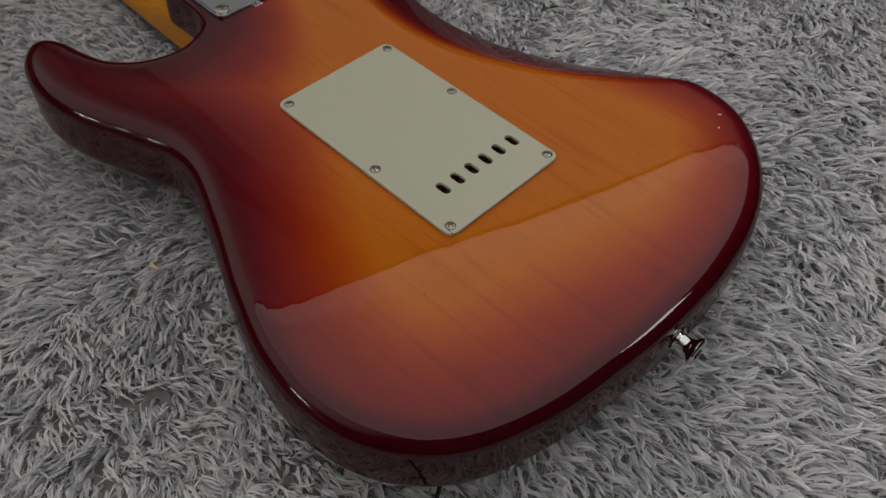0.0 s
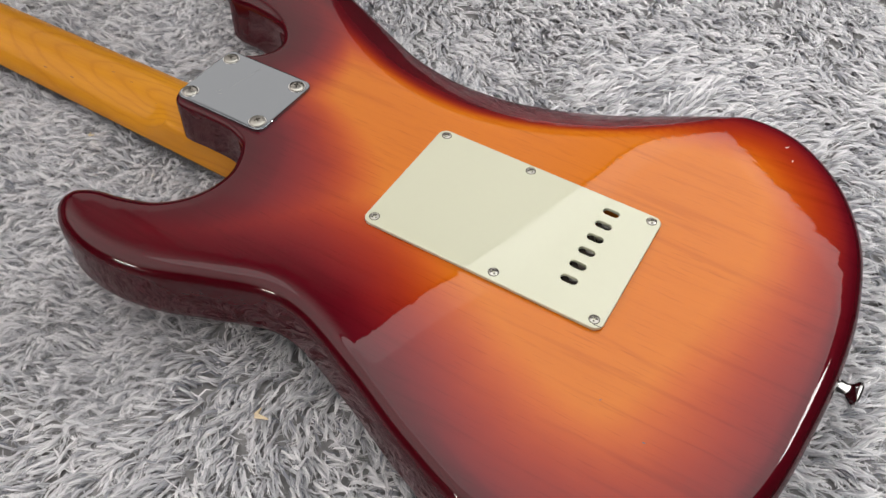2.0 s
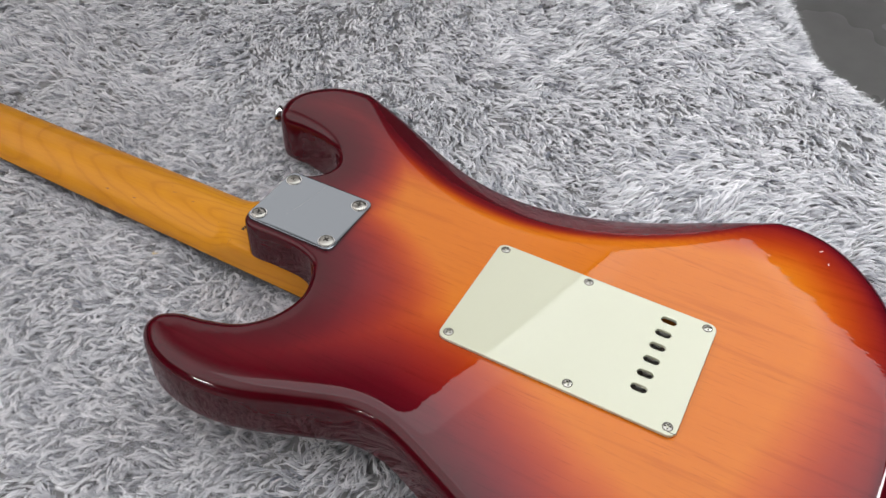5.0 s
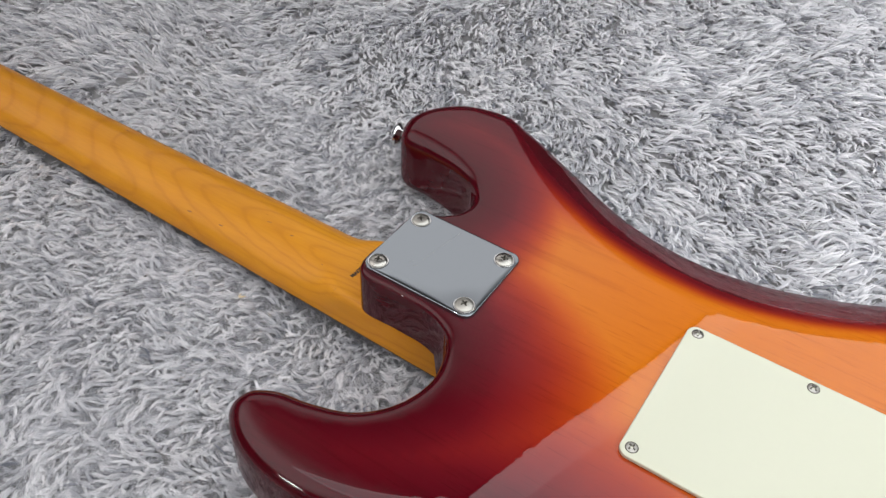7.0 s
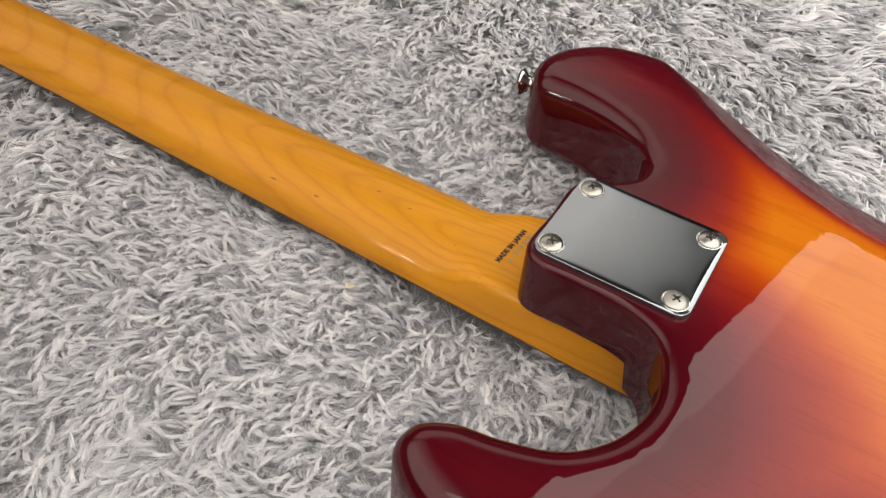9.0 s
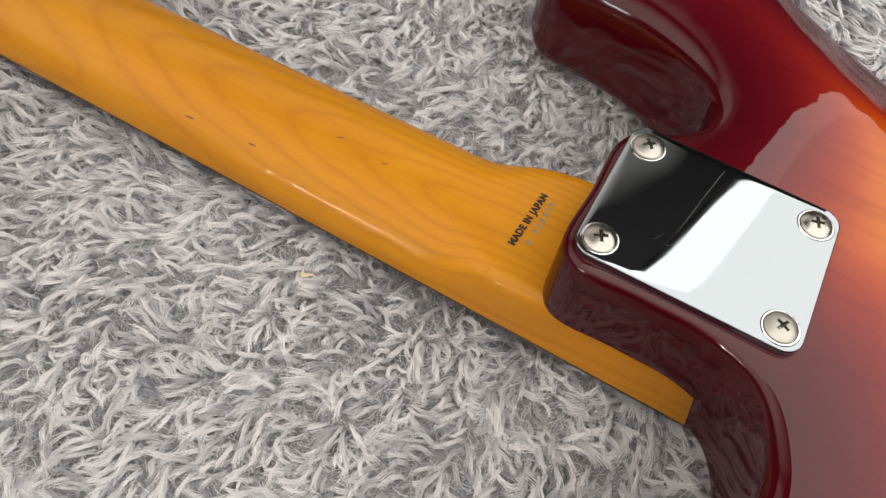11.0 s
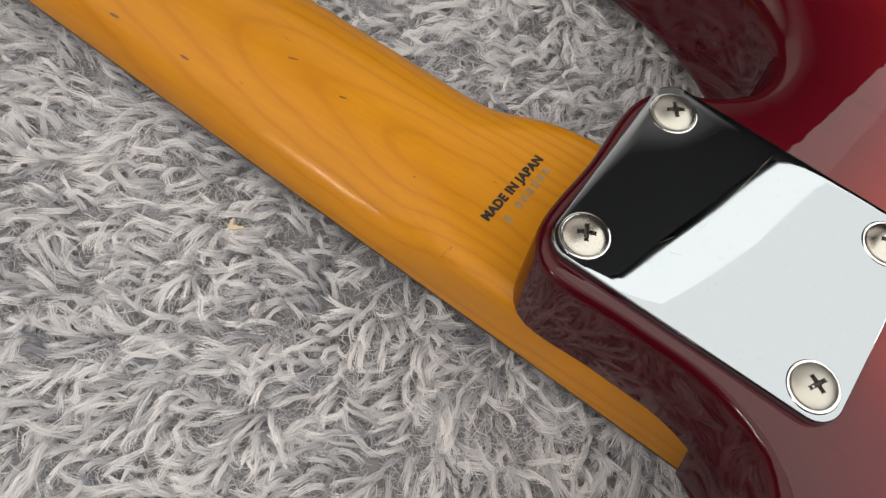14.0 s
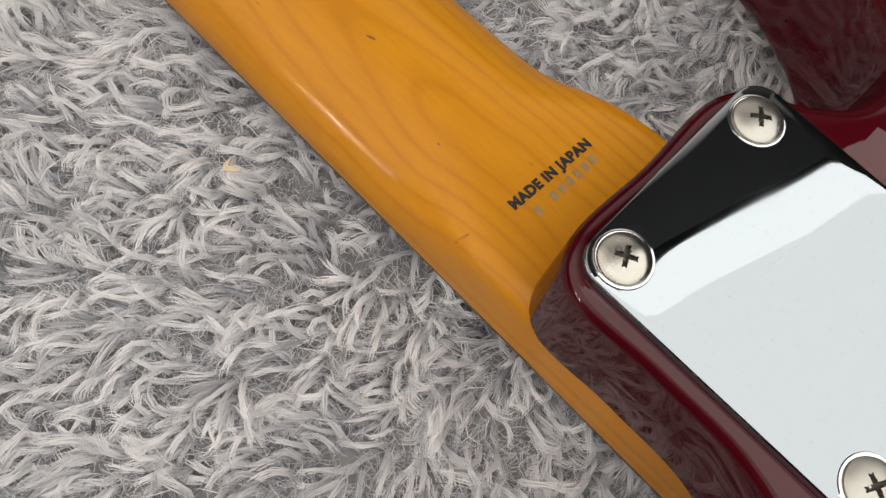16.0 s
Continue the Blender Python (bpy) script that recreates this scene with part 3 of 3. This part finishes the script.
    # the rim's shade runs wider along the short-horn side, the horns and the neck joint
    wide = 48 + 60 * soft((170 - v[:, 0]) / 35) * soft((10 - v[:, 1]) / 25) + 72 * soft((16 - v[:, 0]) / 13) * soft((v[:, 1] - 24) / 14) - 8 * soft((v[:, 1] - 30) / 15) + 16 * soft((v[:, 0] - 225) / 30) + 11 * soft((-v[:, 1] - 20) / 18) * soft((v[:, 0] - 110) / 30)
    burst = np.where(side, 0, np.clip((burst - 3) / wide + 0.27 * soft((v[:, 0] - 205) / 38) * np.clip((burst - 5) / 11, 0, 1) * np.clip(1 - burst / 62, 0, 1), 0, 1))
    # the burst darkens with the depth of the rib contour
    burst *= 1 - 0.62 * np.clip(-belly(v[:, 0], v[:, 1]) / 4.5, 0, 1)
    me = bpy.data.meshes.new("body")
    me.from_pydata((v * MM).tolist(), [], faces)
    bm = bmesh.new()
    bm.from_mesh(me)
    bmesh.ops.recalc_face_normals(bm, faces=bm.faces)
    bm.to_mesh(me)
    bm.free()
    me.polygons.foreach_set("use_smooth", [True] * len(me.polygons))
    me.set_sharp_from_angle(angle=radians(40))
    at = me.attributes.new("burst", "FLOAT", "POINT")
    at.data.foreach_set("value", burst.astype(np.float32))
    me.materials.append(MAT["burst"])
    ob = new("body", me)
    ob.parent = guitar
    ob["label"] = "sunburst lacquered body, amber middle and cherry rim"
    return ob


from mathutils.geometry import delaunay_2d_cdt

CAVITY = (222, 244, -36, 31)
guitar_body()


def cross_head(x, y, z, r, turn, parent, slot=1.0):
    """A domed cross-head screw with real slots, at a place on a plate."""
    m = Matrix.Translation((x, y, z)) @ pose(0, 0, 0, 0, 0, turn)
    h = r * 0.36
    n = 72
    bm = bmesh.new()
    radii = [0.0, *(0.03 + 0.03 * i for i in range(24)), 0.80, 0.88, 0.95, 1.0]

    def top(px, py):
        d = math.hypot(px, py)
        z0 = h * math.sqrt(max(0.0, 1 - (d * 0.93) ** 2)) + 0.1 * h
        ax, ay = abs(px), abs(py)
        lo, hi = min(ax, ay), max(ax, ay)
        if hi < 0.56 * slot and lo < 0.110 * slot * (1.2 - 0.5 * hi):
            z0 -= h * (1.15 - 1.2 * hi)
        return z0

    rings = []
    for q in radii:
        if q == 0:
            rings.append([bm.verts.new((0, 0, top(0, 0)))])
            continue
        rings.append([bm.verts.new((r * q * math.cos(t), r * q * math.sin(t), top(q * math.cos(t), q * math.sin(t)))) for t in (2 * math.pi * i / n for i in range(n))])
    rings.append([bm.verts.new((r * math.cos(2 * math.pi * i / n), r * math.sin(2 * math.pi * i / n), -0.0004)) for i in range(n)])
    for a, b in zip(rings, rings[1:]):
        for i in range(n):
            j = (i + 1) % n
            bm.faces.new((a[0], b[i], b[j]) if len(a) == 1 else (a[i], b[i], b[j], a[j]))
    bm.faces.ensure_lookup_table()
    # slot faces coloured dark, as the shade inside the cross
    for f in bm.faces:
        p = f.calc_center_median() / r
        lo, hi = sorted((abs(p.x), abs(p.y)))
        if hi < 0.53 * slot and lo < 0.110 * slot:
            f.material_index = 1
    bm.transform(m)
    ob = part("screw", bm, MAT["nickel"], parent, "nickel cross-head screw")
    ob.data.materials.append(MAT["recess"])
    return ob


def pressed_plate(loop, thick, edge):
    """A thin metal plate whose top is drawn down a little round its four screws and at its rim."""
    n = len(loop)
    nor = loop_normals(loop)
    bm = bmesh.new()

    def dish(p):
        d2 = np.min([(p[0] - sx * 0.0258) ** 2 + (p[1] - sy * 0.0191) ** 2 for sx in (-1, 1) for sy in (-1, 1)])
        return -0.00011 * math.exp(-d2 / 0.0070**2) - 0.00022 * ((p[0] / 0.032) ** 4 + (p[1] / 0.0255) ** 4) * 0.5

    rings = []
    for a in (90, 60, 30, 0):
        q = loop - nor * (edge * (1 - math.cos(radians(a))))
        rings.append([bm.verts.new((x, y, thick - edge * (1 - math.sin(radians(a))) + dish((x, y)))) for x, y in q])
    rings.append([bm.verts.new((x, y, 0)) for x, y in loop])
    for a, b in zip(rings, rings[1:]):
        for i in range(n):
            j = (i + 1) % n
            bm.faces.new((a[i], a[j], b[j], b[i]))
    inner = loop - nor * edge
    gx, gy = np.meshgrid(np.arange(-0.030, 0.0301, 0.0015), np.arange(-0.024, 0.0241, 0.0015))
    g = np.stack([gx.ravel(), gy.ravel()], 1)
    g = g[inside(g, inner)]
    g = g[distance_to(g, inner) > 0.0008]
    vs, _, fs, *_ = delaunay_2d_cdt([Vector(p) for p in np.vstack([inner, g])], [(i, (i + 1) % n) for i in range(n)], [], 1, 1e-7)
    top = rings[0] + [bm.verts.new((v.x, v.y, thick + dish(v))) for v in vs[n:]]
    for t in fs:
        bm.faces.new([top[i] for i in t])
    return bm


def neck_plate():
    loop = rounded_rect(-32 * MM, 32.5 * MM, -25.5 * MM, 26.8 * MM, 5.5 * MM)
    bm = pressed_plate(np.array(loop), 0.0022, 0.00045)
    bm.transform(Matrix.Translation((0, 0, 0.0002)))
    ob = part("neck_plate", bm, MAT["chrome"], guitar, "polished chrome neck plate", sharp=14)
    for i, (x, y) in enumerate(((-25.8, 19.1), (25.8, 19.1), (25.8, -19.1), (-25.8, -19.1))):
        gap = lathe_bm([(0.0046, 0.0), (0.0047, 0.0003), (0.0050, 0.00036), (0.0053, 0.00028), (0.0055, 0.0)], 40, Matrix.Translation((x * MM, y * MM, 0.00218)))
        part("countersink", gap, MAT["bright"], ob, "bright rolled rim of the screw hole")
        cross_head(x * MM, y * MM, 0.0022, 0.0046, (38, 20, 62, 28)[i], ob, 0.74)
    # one long hairline and two short ones in the polish
    for x, y, n, a in ((-5.6, 9.0, 29.0, 80.5), (-12.0, -9.5, 3.5, 62.0), (-9.0, -11.0, 2.5, 20.0)):
        part("scratch", box_bm(n * MM, 0.000045, 0.00002, (0, 0, 0)), MAT["nickel"], ob, "pale hairline scratch").matrix_local = pose(x * MM, y * MM, 0.00240, 0, 0, a)
    return ob


neck_plate()


def back_plate():
    loop = rounded_rect(121.0 * MM, 259.0 * MM, -51.0 * MM, 34.6 * MM, 5 * MM)
    holes = []
    for k in range(6):
        y = (24.5 - 54.1 * k / 5) * MM
        holes.append(list(reversed(rounded_rect(0.2282, 0.2372, y - 0.00235, y + 0.00235, 0.0023, 6))))
    bm = plate_mesh("back_plate", [loop, *holes], 0.0022, 0.0005)
    bm.transform(Matrix.Translation((0, 0, 0.0002)))
    ob = part("back_plate", bm, MAT["cream"], guitar, "mint-cream plastic back plate with six string slots", sharp=14)
    for i, (x, y) in enumerate(((126.1, 30.1), (181.1, 30.1), (253.7, 30.1), (253.7, -45.9), (198.1, -45.9), (126.1, -45.9))):
        # flat dark ring drawn for the shade in the gap round each screw
        gap = lathe_bm([(0.0020, 0.0), (0.0020, 0.00012), (0.00285, 0.00012), (0.00295, 0.0)], 30, Matrix.Translation((x * MM, y * MM, 0.00238)))
        part("countersink", gap, MAT["recess"], ob)
        cross_head(x * MM, y * MM, 0.0022, 0.0025, (12, 50, 30, 8, 40, 65)[i], ob, 1.35)
    part("crack", box_bm(0.0045, 0.0004, 0.0001, (0.25665, -0.0488, 0.00243)), MAT["recess"], ob, "short crack at the corner").rotation_euler = (0, 0, 0)
    return ob


back_plate()


def tremolo_block():
    ob = part("tremolo_block", box_bm(0.0125, 0.062, 0.020, (0.2330, -0.0026, -0.0185), 0.001), MAT["recess"], guitar, "dark steel tremolo block")
    for k in range(6):
        y = (24.5 - 54.1 * k / 5) * MM
        ring = lathe_bm([(0.0014, 0), (0.0014, 0.0012), (0.0030, 0.0012), (0.0032, 0.0)], 20, Matrix.Translation((0.2325, y, -0.0085)))
        part("string_ferrule", ring, MAT["nickel"], ob)


tremolo_block()

# neck: heel flat at -29 under the plate, round further out; scale 648 mm, nut at x = -422
NUT_X, END_X, BOARD_Z = -422.0, 44.0, -54.0


def neck_section(x):
    """Half width, back height, board height and squareness of the neck at x."""
    u = (x - END_X) / (NUT_X - END_X)
    half = 28.1 + (21.0 - 28.1) * u
    s = min(max((x + 36) / -46.0, 0), 1)
    s = s * s * (3 - 2 * s)
    back = -29.0 - 3.2 * s - 1.6 * max(0, (-90 - x) / 325)
    power = 9.0 * (1 - s) ** 2.2 + 2.25
    return half, back, power, s


def guitar_neck():
    bm = bmesh.new()
    xs = [END_X, END_X - 1, 30, 10, -20, -34, -38, -42, -46, -50, -54, -58, -62, -66, -70, -76, -82, -90] + [-100 - 12 * i for i in range(27)]
    xs[-1] = NUT_X
    rings, n = [], 40
    low = BOARD_Z + 2.2
    for i, x in enumerate(xs):
        half, back, power, s = neck_section(x)
        if i == 0:
            half -= 1
        ring = []
        for k in range(n + 1):
            a = math.pi * k / n
            c, sn = math.cos(a), math.sin(a)
            yy = half * math.copysign(abs(c) ** (2 / power), c)
            zz = low + (back - low) * abs(sn) ** (2 / power)
            ring.append(bm.verts.new((x * MM, yy * MM, zz * MM)))
        rings.append(ring)
    for a, b in zip(rings, rings[1:]):
        for k in range(n):
            bm.faces.new((a[k], a[k + 1], b[k + 1], b[k]))
        bm.faces.new((a[n], a[0], b[0], b[n]))
    bm.faces.new(rings[0])
    bm.faces.new(list(reversed(rings[-1])))
    ob = part("neck", bm, MAT["maple"], guitar, "amber-tinted glossy maple neck")
    # dark board under the neck
    bm = bmesh.new()
    prof = [(-1, low - 0.05), (-1, BOARD_Z + 1.2), (-0.96, BOARD_Z), (0.96, BOARD_Z), (1, BOARD_Z + 1.2), (1, low - 0.05)]
    rings = []
    for x in (END_X, -185, NUT_X):
        half = neck_section(x)[0]
        rings.append([bm.verts.new((x * MM, half * q * MM, z * MM)) for q, z in prof])
    for a, b in zip(rings, rings[1:]):
        for k in range(len(prof)):
            j = (k + 1) % len(prof)
            bm.faces.new((a[k], a[j], b[j], b[k]))
    bm.faces.new(rings[0])
    bm.faces.new(list(reversed(rings[-1])))
    part("fingerboard", bm, MAT["rosewood"], ob, "dark rosewood fingerboard", smooth=False)
    # headstock: a slab that widens to one side
    knots = [(-422, -21), (-437, -24), (-459, -42), (-482, -44), (-537, -40), (-592, -34), (-613, -18), (-611, 10), (-595, 26), (-567, 29), (-448, 31), (-434, 27), (-422, 21), (-415, 0)]
    loop = smooth_loop(knots, 6.0) * MM
    hb = plate_mesh("headstock", [[tuple(p) for p in loop]], 0.0145, 0.0015)
    hb.transform(Matrix.Translation((0, 0, -0.0505)))
    part("headstock", hb, MAT["maple"], ob)
    return ob


neck = guitar_neck()


def lettering(body, size, width, mat, name, m, parent, label):
    cu = bpy.data.curves.new(name, "FONT")
    cu.body, cu.size, cu.extrude, cu.offset = body, size, 0.00004, 0.00019
    cu.align_x, cu.align_y = "CENTER", "CENTER"
    cu.space_character = 1.1
    tmp = new(name, cu)
    me = bpy.data.meshes.new_from_object(tmp.evaluated_get(bpy.context.evaluated_depsgraph_get()))
    bpy.data.objects.remove(tmp)
    bm = bmesh.new()
    bm.from_mesh(me)
    xs = [v.co.x for v in bm.verts]
    bm.transform(m @ Matrix.Diagonal((width / (max(xs) - min(xs)), 1, 1, 1)))
    # follow the neck's back
    for v in bm.verts:
        v.co.z += neck_top(v.co.x / MM, v.co.y / MM) * MM
    return part(name, bm, mat, parent, label, smooth=False)


def neck_top(x, y):
    half, back, power, s = neck_section(x)
    low = BOARD_Z + 2.2
    c = min(abs(y) / half, 0.999)
    sn = (1 - c**power) ** (1 / power)
    return low + (back - low) * sn


lettering("MADE IN JAPAN", 0.0033, 0.0236, MAT["ink"], "stamp", Matrix.Translation((-0.0492, -0.0001, 0.0001)) @ pose(0, 0, 0, 0, 0, 87), neck, "black stamped lettering")
for k in range(8):
    y = -8.5 + 17.5 * k / 7
    if k == 1:
        continue
    q = box_bm(0.0022, 0.0015, 0.00005, (-0.0452, y * MM, neck_top(-45.2, y) * MM + 0.00008))
    part("faded_bar", q, MAT["faded"], neck, "faint grey bar of a worn stamp", smooth=False)


def grain_fleck(x, y, length, turn):
    """A short dark mineral fleck in the maple."""
    bm = bmesh.new()
    bmesh.ops.create_circle(bm, cap_ends=True, radius=1.0, segments=14)
    bm.transform(pose(x * MM, y * MM, 0, 0, 0, turn) @ Matrix.Diagonal((length * MM, 0.00028, 1, 1)))
    for v in bm.verts:
        v.co.z = (neck_top(v.co.x / MM, v.co.y / MM) + 0.05) * MM
    return part("grain_fleck", bm, MAT["fleck"], neck, "dark fleck in the maple", smooth=False)


for fx, fy, fl, ft in ((-72.1, -11.6, 1.3, 12), (-52.5, -23.7, 1.5, 70), (-118, -2.5, 1.5, 20), (-100, -4.0, 1.2, 18), (-168, -19, 1.8, 5), (-143, -18, 1.6, 3), (-256, 12, 2.2, 4)):
    grain_fleck(fx, fy, fl, ft)


def strap_button(m):
    ob = part("strap_button", lathe_bm([(0, 0), (0.0062, 0), (0.0064, 0.0012), (0.0046, 0.0026), (0.0040, 0.0060), (0.0048, 0.0085), (0.0074, 0.0105), (0.0078, 0.0118), (0.0070, 0.0128), (0.0046, 0.0129), (0.0040, 0.0122), (0, 0.0122)], 36, m), MAT["bright"], guitar, "chrome strap button")
    return ob


def lacquer_mark(x, y, length, turn, mat, label):
    """A tiny flat mark on the lacquer, for chips and painted specks."""
    bm = bmesh.new()
    bmesh.ops.create_circle(bm, cap_ends=True, radius=1.0, segments=10)
    bm.transform(pose(x * MM, y * MM, 0.00006, 0, 0, turn) @ Matrix.Diagonal((length * MM, 0.00032, 1, 1)))
    return part("lacquer_mark", bm, mat, guitar, label, smooth=False)


lacquer_mark(300.0, 132.0, 1.3, 40, MAT["pale"], "pale chip in the lacquer")
lacquer_mark(306.0, 122.0, 0.8, 100, MAT["pale"], "pale chip in the lacquer")
# dark dot painted in for a reflection that wanders over the lacquer
lacquer_mark(299.0, -94.0, 0.8, 10, MAT["recess"], "dark speck painted on the back")
lacquer_mark(274.0, -84.0, 0.7, 60, MAT["recess"], "dark speck painted on the back")

strap_button(Matrix.Translation((0.3670, -0.001, -0.0225)) @ pose(0, 0, 0, 0, 90, 0))
strap_button(Matrix.Translation((-0.0862, 0.1000, -0.0190)) @ pose(0, 0, 0, 0, -90, 0) @ pose(0, 0, 0, 12, 0, 0))

# ---- the pile of the rug, finest where the neck lies ----
HIDE = OUTLINE * MM


def clear_of_body(x, y):
    p = np.stack([x, (y - 0.0055) / 0.994], 1)
    near = (np.abs(y) < 0.2) & (x > -0.1) & (x < 0.38)
    out = np.ones(len(x), bool)
    q = p[near]
    out[near] = ~(inside(q, HIDE) & (distance_to(q, HIDE) > 0.022))
    return out


FINE = (-0.34, 0.06, -0.215, 0.15)


def in_fine(x, y):
    return (x > FINE[0]) & (x < FINE[1]) & (y > FINE[2]) & (y < FINE[3])


NEAR = (-0.25, 0.05, -0.20, 0.115)


def in_near(x, y):
    return (x > NEAR[0]) & (x < NEAR[1]) & (y > NEAR[2]) & (y < NEAR[3])


def clear_of_neck(x, y):
    return clear_of_body(x, y) & ~((x < 0.0) & (np.abs(y + 0.002) < 0.0235))


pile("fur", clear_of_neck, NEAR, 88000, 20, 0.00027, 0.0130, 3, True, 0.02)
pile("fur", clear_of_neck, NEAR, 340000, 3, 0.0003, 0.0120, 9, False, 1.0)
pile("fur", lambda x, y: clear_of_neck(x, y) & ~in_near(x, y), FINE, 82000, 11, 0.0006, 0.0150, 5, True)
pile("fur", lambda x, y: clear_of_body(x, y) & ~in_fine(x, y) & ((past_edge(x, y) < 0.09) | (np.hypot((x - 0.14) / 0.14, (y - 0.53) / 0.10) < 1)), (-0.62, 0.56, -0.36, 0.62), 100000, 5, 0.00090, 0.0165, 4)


def straw_bit(x, y, a, s):
    """A torn husk: two pointed slivers that meet at one end."""
    bm = bmesh.new()
    for turn, n, w in ((0, 4.2, 1.5), (70, 2.6, 1.2)):
        one = box_bm(n * MM * s, w * MM * s, 0.0005 * s, (n * MM * s / 2, 0, 0), 0.0001 * s, 1)
        for v in one.verts:
            v.co.y *= 1.15 - 0.85 * v.co.x / (n * MM * s)
            v.co.z += 14 * v.co.x**2 / s
        one.transform(pose(0, 0, 0, 0, 0, turn))
        tmp = bpy.data.meshes.new("husk")
        one.to_mesh(tmp)
        one.free()
        bm.from_mesh(tmp)
        bpy.data.meshes.remove(tmp)
    ob = put("straw_fleck", bm, MAT["straw"])
    ob.matrix_basis = pose(x, y, float(rug_height(x, y)) + 0.001, 8, -6, a)
    return tagged(ob, "tiny beige straw fleck caught in the grey pile", "debris", "flecks in the rug")


straw_bit(-0.1068, -0.0494, 30, 1.0)
straw_bit(-0.0412, 0.0718, 80, 0.8)
straw_bit(0.1160, -0.1537, 10, 1.9)


def speck(x, y, z):
    ob = put("crumb", box_bm(0.0018, 0.0009, 0.0008, (0, 0, 0), 0.0003, 1), MAT["recess"])
    ob.matrix_basis = pose(x, y, z, 0, 0, 40 * x * 1000)
    return tagged(ob, "tiny dark crumb lying on the grey pile", "debris", "crumbs in the rug")


for sx, sy in ((0.015, 0.200), (0.050, 0.193), (-0.161, -0.069), (-0.082, -0.108), (0.204, -0.118 - 0.07)):
    speck(sx, sy, float(rug_height(sx, sy)) + 0.002)


def tripod():
    """A black folded stand that leans beside the table: tube, collar, knob and crossbar."""
    root = tagged(new("light_stand"), "black metal stand with a locking knob beside the table", "stand")
    root.location = (0.52, 0.77, FLOOR_Z)
    part("pole", lathe_bm([(0, 0), (0.016, 0), (0.016, 0.36), (0, 0.36)], 20), MAT["black"], root)
    part("collar", lathe_bm([(0.016, 0.28), (0.034, 0.28), (0.036, 0.31), (0.034, 0.345), (0.0, 0.346)], 24), MAT["black"], root)
    part("tray", box_bm(0.23, 0.17, 0.045, (0.0, 0.0, 0.365), 0.012), MAT["black"], root, "black plastic tray")
    part("trim", box_bm(0.234, 0.174, 0.004, (0.0, 0.0, 0.352), 0.0015, 1), MAT["chrome"], root, "thin bright metal trim")
    for x, y, s in ((-0.092, 0.012, 1.0), (-0.050, -0.02, 1.45), (0.04, 0.02, 1.0)):
        knob = lathe_bm([(0, 0), (0.011, 0), (0.013, 0.008), (0.0125, 0.034), (0.009, 0.044), (0.0, 0.047)], 24, Matrix.Translation((x, y, 0.386)) @ Matrix.Diagonal((s, s, s, 1)))
        part("knob", knob, MAT["black"], root, "black locking knob")
    for a in (20, 140, 260):
        leg = lathe_bm([(0, 0), (0.010, 0), (0.010, 0.42), (0, 0.42)], 14, pose(0, 0, 0.285, 0, 0, a) @ pose(0, 0, 0, 0, 134, 0))
        part("leg", leg, MAT["black"], root)
    return root


tripod()


def cord():
    """A thin black cord that runs out from under the guitar."""
    cu = bpy.data.curves.new("cord", "CURVE")
    cu.dimensions, cu.bevel_depth, cu.bevel_resolution = "3D", 0.0011, 3
    sp = cu.splines.new("BEZIER")
    pts = [(0.300, -0.098, 0.002), (0.3268, -0.1293, 0.003), (0.338, -0.150, 0.0035), (0.352, -0.190, 0.003)]
    sp.bezier_points.add(len(pts) - 1)
    for p, co in zip(sp.bezier_points, pts):
        p.co = co
        p.handle_left_type = p.handle_right_type = "AUTO"
    tmp = new("cord", cu)
    me = bpy.data.meshes.new_from_object(tmp.evaluated_get(bpy.context.evaluated_depsgraph_get()))
    bpy.data.objects.remove(tmp)
    me.materials.append(MAT["black"])
    tagged(new("cord", me), "thin black cord running out from under the guitar onto the rug", "cord")


cord()
